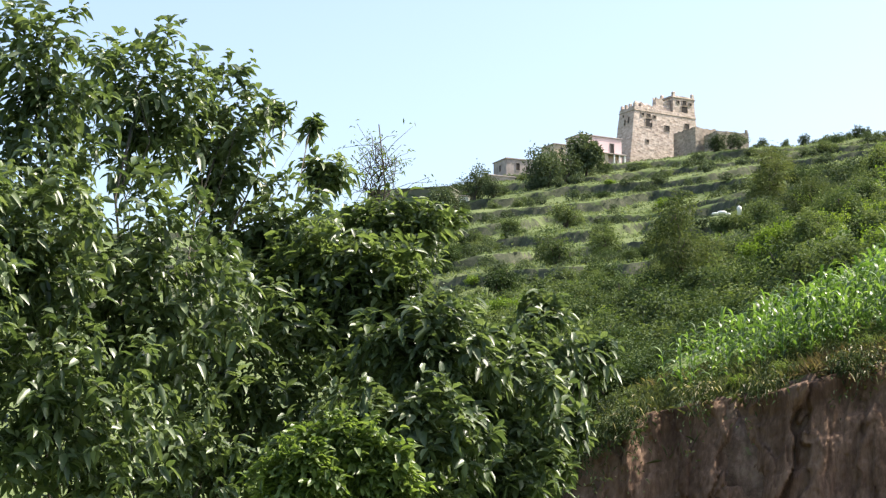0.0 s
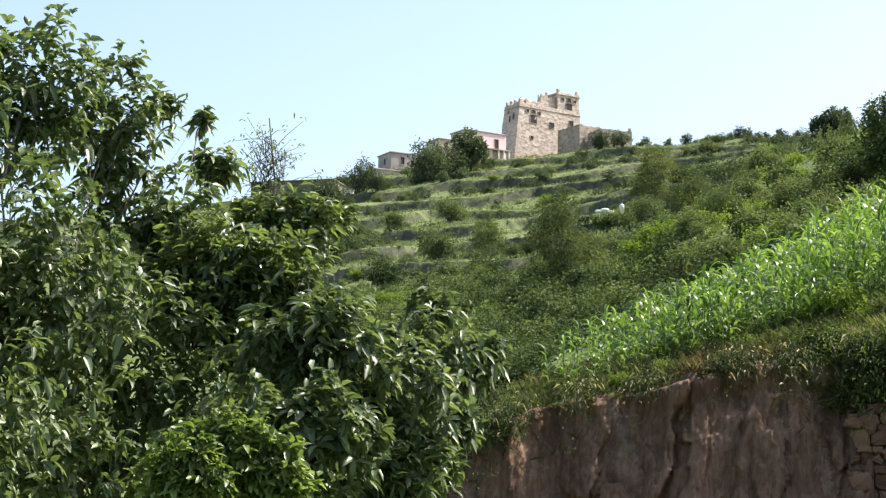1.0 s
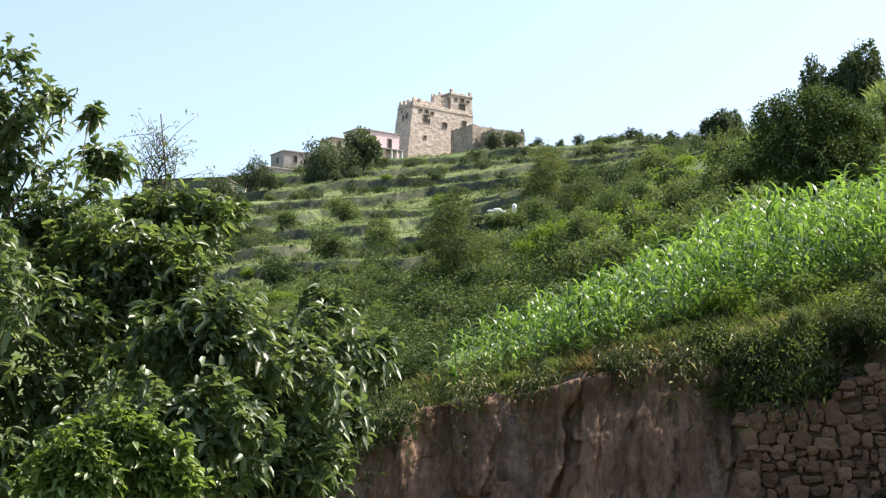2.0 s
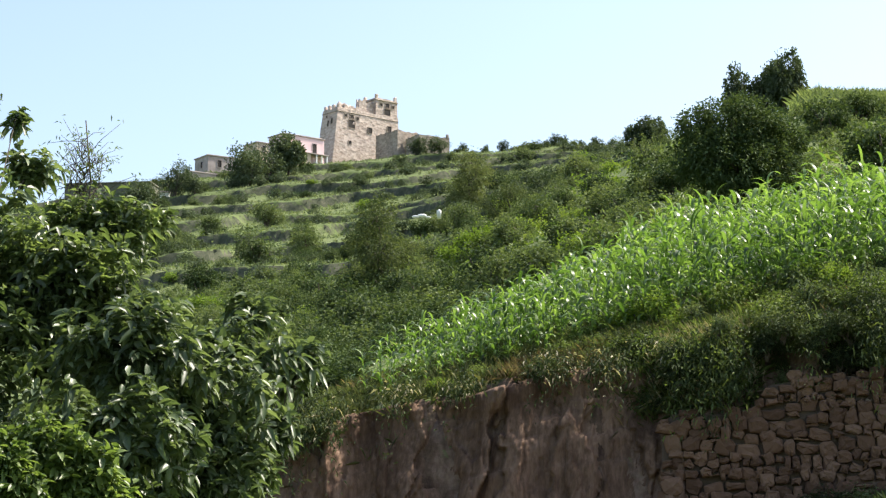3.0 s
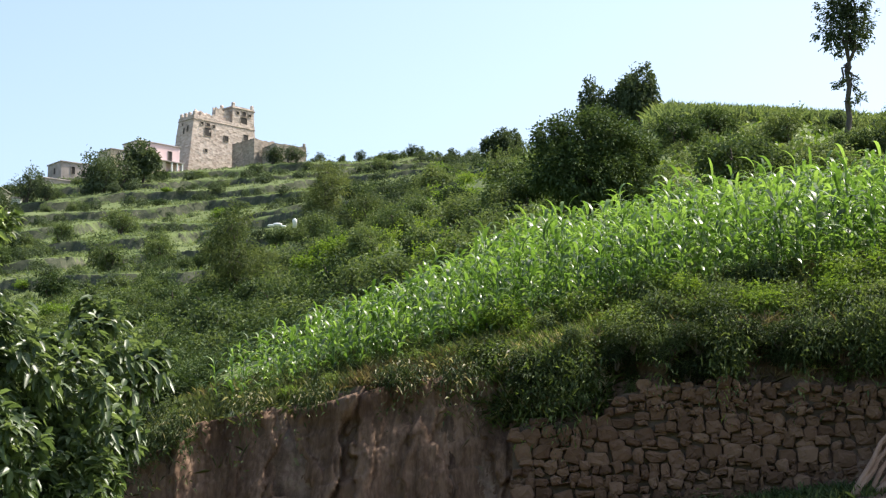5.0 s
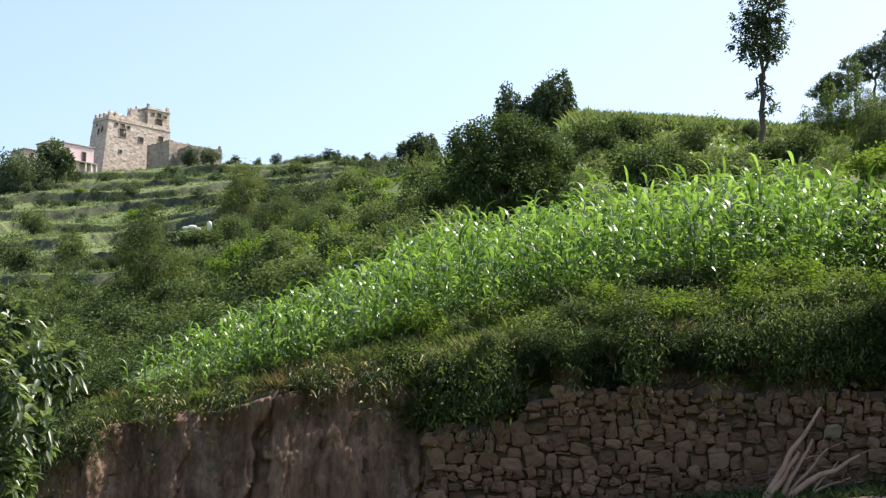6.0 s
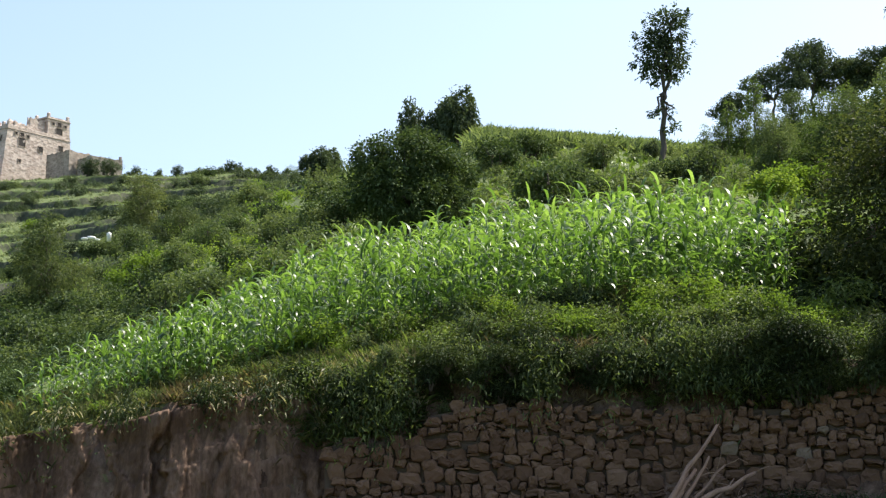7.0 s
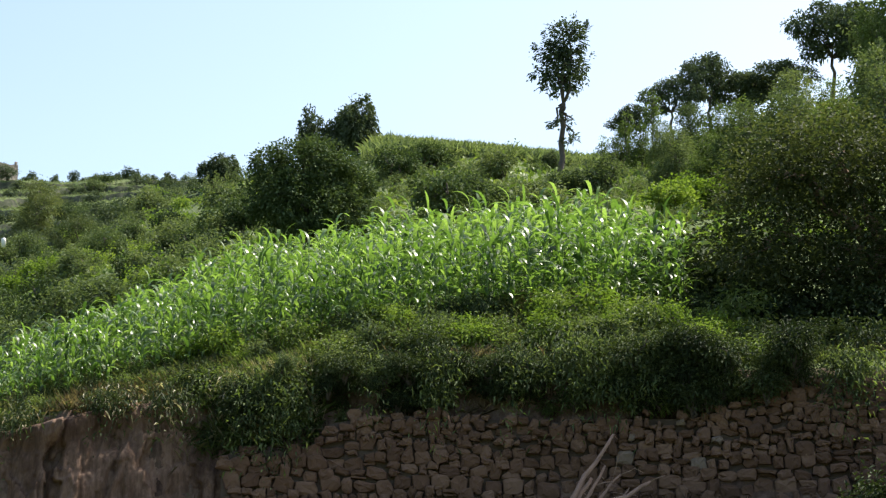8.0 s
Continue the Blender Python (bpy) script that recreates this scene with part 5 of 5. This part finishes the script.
def bare_tree():
    """A thin, nearly leafless tree rising behind the shrubs."""
    r = rnd(540)
    foot = spot(-12.9, 17)
    ob = thing("bare_tree", "thin almost leafless grey tree behind the shrubs", "tree", "roadside trees", at=foot)
    top = np.array(up_at(-12.95, 17, 12.9) - foot)
    out = [tube_arrays(limb_path(r, (0, 0, -0.3), top, 9, 0.015), np.linspace(0.035, 0.006, 9), 6)]
    tips = []
    for i in range(52):
        s = r.uniform(0.5, 0.98)
        b = top * s
        a = r.uniform(0, 6.28)
        L = 0.5 * (1.04 - s) + 0.06
        e = b + np.array([math.cos(a) * L, math.sin(a) * L * 0.6, L * r.uniform(0.4, 0.9)])
        path = limb_path(r, b, e, 5, 0.12)
        out.append(tube_arrays(path, np.linspace(0.009, 0.002, 5), 4))
        for _ in range(7):
            q = path[r.integers(2, 5)]
            t = q + r.normal(0, 0.14, 3) + np.array([0, 0, 0.08])
            out.append(tube_arrays(limb_path(r, q, t, 3, 0.1), [0.004, 0.003, 0.002], 3))
            tips.append(t)
    part("trunk", mesh("bare_wood", *join(out), M_BARK, True), ob)
    base = np.repeat(np.array(tips), 3, 0) + r.normal(0, 0.03, (len(tips) * 3, 3))
    part("crown", mesh("bare_leaves", *leaf_arrays(r, base, r.normal(size=base.shape), 0.05, 0.015, 0.3), M_FEATHER), ob, "sparse small leaves")


bare_tree()

# ---- dirt road below the wall ----


def build_road():
    azs, rs = np.radians(np.arange(-40, 41, 0.25)), np.linspace(27.5, 33.05, 24)
    A, D = np.meshgrid(azs, rs, indexing="ij")
    X, Y = D * np.sin(A), D * np.cos(A)
    Z = ground(X, Y) + 0.03 + 0.03 * ripple(X, Y, 0.25, 8, 16)
    n, m = len(azs), len(rs)
    i, j = np.meshgrid(np.arange(n - 1), np.arange(m - 1), indexing="ij")
    f = np.stack([i * m + j, i * m + j + 1, (i + 1) * m + j + 1, (i + 1) * m + j], -1).reshape(-1, 4)
    tagged(new("road", mesh("road", np.stack([X, Y, Z], -1).reshape(-1, 3), f, M_DIRT, True)), "rough brown dirt track below the bank", "road", kind="structure")


build_road()

# ---- branch heap by the wall ----
heap = thing("branch_heap", "heap of cut reddish-brown branches leaning on the wall", "branches", at=spot(15.25, 32.4, 0.0))
heap.scale = (0.74, 0.88, 0.88)
R = rnd(8)
for x0, y0, x1, y1, z1, th in ((-0.95, -0.3, 0.55, 0.2, 1.75, 0.06), (-0.9, -0.35, 0.0, 0.1, 0.9, 0.075), (-0.55, -0.4, 1.35, 0.0, 0.85, 0.065), (-0.6, -0.3, 0.35, 0.2, 1.15, 0.05), (-0.5, -0.2, 0.75, 0.3, 1.0, 0.04), (-0.3, -0.3, 1.2, 0.2, 0.45, 0.035), (0.1, 0, 0.95, 0.3, 0.75, 0.03)):
    path = limb_path(R, (x0, y0, -0.05), (x1, y1, z1), 7, 0.02)
    arrs = [tube_arrays(path, np.linspace(th * 1.25, th * 0.5, 7), 7)]
    for _ in range(2):
        q = path[R.integers(3, 7)]
        arrs.append(tube_arrays(limb_path(R, q, q + R.normal(0, 0.2, 3) + np.array([0.22, 0, 0.1]), 4, 0.1), np.linspace(th * 0.3, 0.006, 4), 5))
    part("branch", mesh("branch", *join(arrs), M_DEADWOOD, True), heap)

# ---- dry-stone retaining wall, stone by stone ----
wall = thing("retaining_wall", "dry-stone retaining wall of rough brown field stones", "wall", kind="structure")
ARC = 33.3
R = rnd(9)


def wall_top(az):
    return float(np.interp(az, [4.2, 4.6, 7.1, 7.4, 9, 14, 18, 19.5, 20.5, 25], [4.0, 4.5, 4.5, 5.3, 5.6, 5.4, 5.5, 6.0, 6.5, 6.4]))


def stone_mesh(poly, r):
    """One rough stone: a rounded block over its outline, u across, w up, face towards -y."""
    c = sum(poly) / len(poly)
    n = len(poly)
    bulge = r.uniform(0.03, 0.09)
    spin = r.normal(0, 0.12)
    poly = [c + np.array([(p - c)[0] * math.cos(spin) - (p - c)[1] * math.sin(spin), (p - c)[0] * math.sin(spin) + (p - c)[1] * math.cos(spin)]) for p in poly]
    rings = []
    for s, y in ((1.0, 0.2), (1.0, 0.02), (0.9, -bulge * 0.7), (0.5, -bulge)):
        rings.append([(*((p - c) * (s + r.normal(0, 0.02))), y + r.normal(0, 0.012)) for p in poly])
    verts = [(u, y, w) for ring in rings for u, w, y in ring] + [(0, -bulge * 1.05, 0)]
    faces = [(k * n + i, k * n + (i + 1) % n, (k + 1) * n + (i + 1) % n, (k + 1) * n + i) for k in range(3) for i in range(n)]
    faces += [(3 * n + i, 3 * n + (i + 1) % n, 4 * n) for i in range(n)]
    return c, verts, faces


# uneven courses, in metres along and up the wall
K = ARC * math.pi / 180
laid, joined = 0, []
w = 1.7 * K
while w < 6.7 * K:
    h = R.uniform(0.11, 0.24)
    u = 4.0 * K + R.uniform(0, 0.3)
    while u < 25.3 * K:
        wide = h * R.uniform(0.7, 1.9)
        wave = 0.05 * math.sin(u * 1.7 + w * 2) + 0.03 * math.sin(u * 4.1 + w * 5)
        pieces = [(0, 1)] if R.random() > 0.2 else [(0, 0.45), (0.45, 1)]
        for lo, hi in pieces:
            a, b = u + 0.004, u + wide - 0.004
            sh, gr = R.normal(0, 0.03), R.uniform(-0.02, 0.045)
            c, d = w + h * lo + wave + sh - gr, w + h * hi + wave + sh + gr
            if (c + d) / 2 / K > wall_top((a + b) / 2 / K) + R.normal(0, 0.08):
                continue
            poly = []
            for (px, py), (qx, qy) in zip(((a, c), (b, c), (b, d), (a, d)), ((b, c), (b, d), (a, d), (a, c))):
                for s0 in (R.uniform(0.1, 0.3), R.uniform(0.7, 0.9)):
                    poly.append(np.array([px + (qx - px) * s0, py + (qy - py) * s0]) + R.normal(0, 0.016, 2))
            mid, verts, faces = stone_mesh(poly, R)
            az = mid[0] / K
            m = Matrix.Translation(up_at(az, ARC + 0.1 * (mid[1] / K - 2.5) + R.normal(0, 0.025), mid[1] / K)) @ Matrix.Rotation(-radians(az), 4, "Z")
            pale = R.random() < 0.012
            if laid < 300 and 5.5 < az < 20 and mid[1] / K > 3.2 and (pale or R.random() < 0.62):
                ob = part("stone", mesh("stone", verts, faces, M_PALE_STONE if pale else M_STONE), wall)
                ob.matrix_basis = m
                laid += 1
            else:
                joined.append((m, verts, faces))
        u += wide
    w += h
all_v, all_f = [], []
for m, verts, faces in joined:
    o = len(all_v)
    all_v += [tuple(m @ Vector(q)) for q in verts]
    all_f += [tuple(k + o for k in q) for q in faces]
cv, cf = [], []
grid = np.arange(4.3, 25.2, 0.15)
for i, az in enumerate(grid):
    top = wall_top(az) - 0.1
    for k in range(6):
        e = 1.6 + (top - 1.6) * k / 5
        cv.append(tuple(up_at(az, ARC + 0.075 + 0.1 * (e - 2.5), e)))
    if i:
        cf += [((i - 1) * 6 + k, i * 6 + k, i * 6 + k + 1, (i - 1) * 6 + k + 1) for k in range(5)]
part("core", mesh("wall_core", cv, cf, M_DIRT), wall, "earth packed between the stones")
tagged(part("stones", mesh("stones", all_v, all_f, M_STONES), wall), kind="stuff")

# boulder at the turn of the road
ob = new("boulder", rock_mesh("boulder", 660, (1.3, 1.0, 1.6), M_PALE_STONE, 3, 0.25))
ob.location = spot(25.2, 31.5, 0.5)
tagged(ob, "pale weathered boulder at the foot of the wall", "boulder")
for i, (a, d, s) in enumerate(((9.6, 32.6, 0.34), (11.55, 32.9, 0.3), (3.3, 32.7, 0.22), (7.6, 32.9, 0.25), (18.2, 32.7, 0.2), (20.1, 32.8, 0.3))):
    ob = new("loose_stone", rock_mesh("loose_stone", 670 + i, (s, s * 0.8, s * 0.6), M_PALE_STONE))
    ob.location = spot(a, d, s * 0.2)
    tagged(ob, "pale loose stone lying below the wall", "stone", "loose stones")
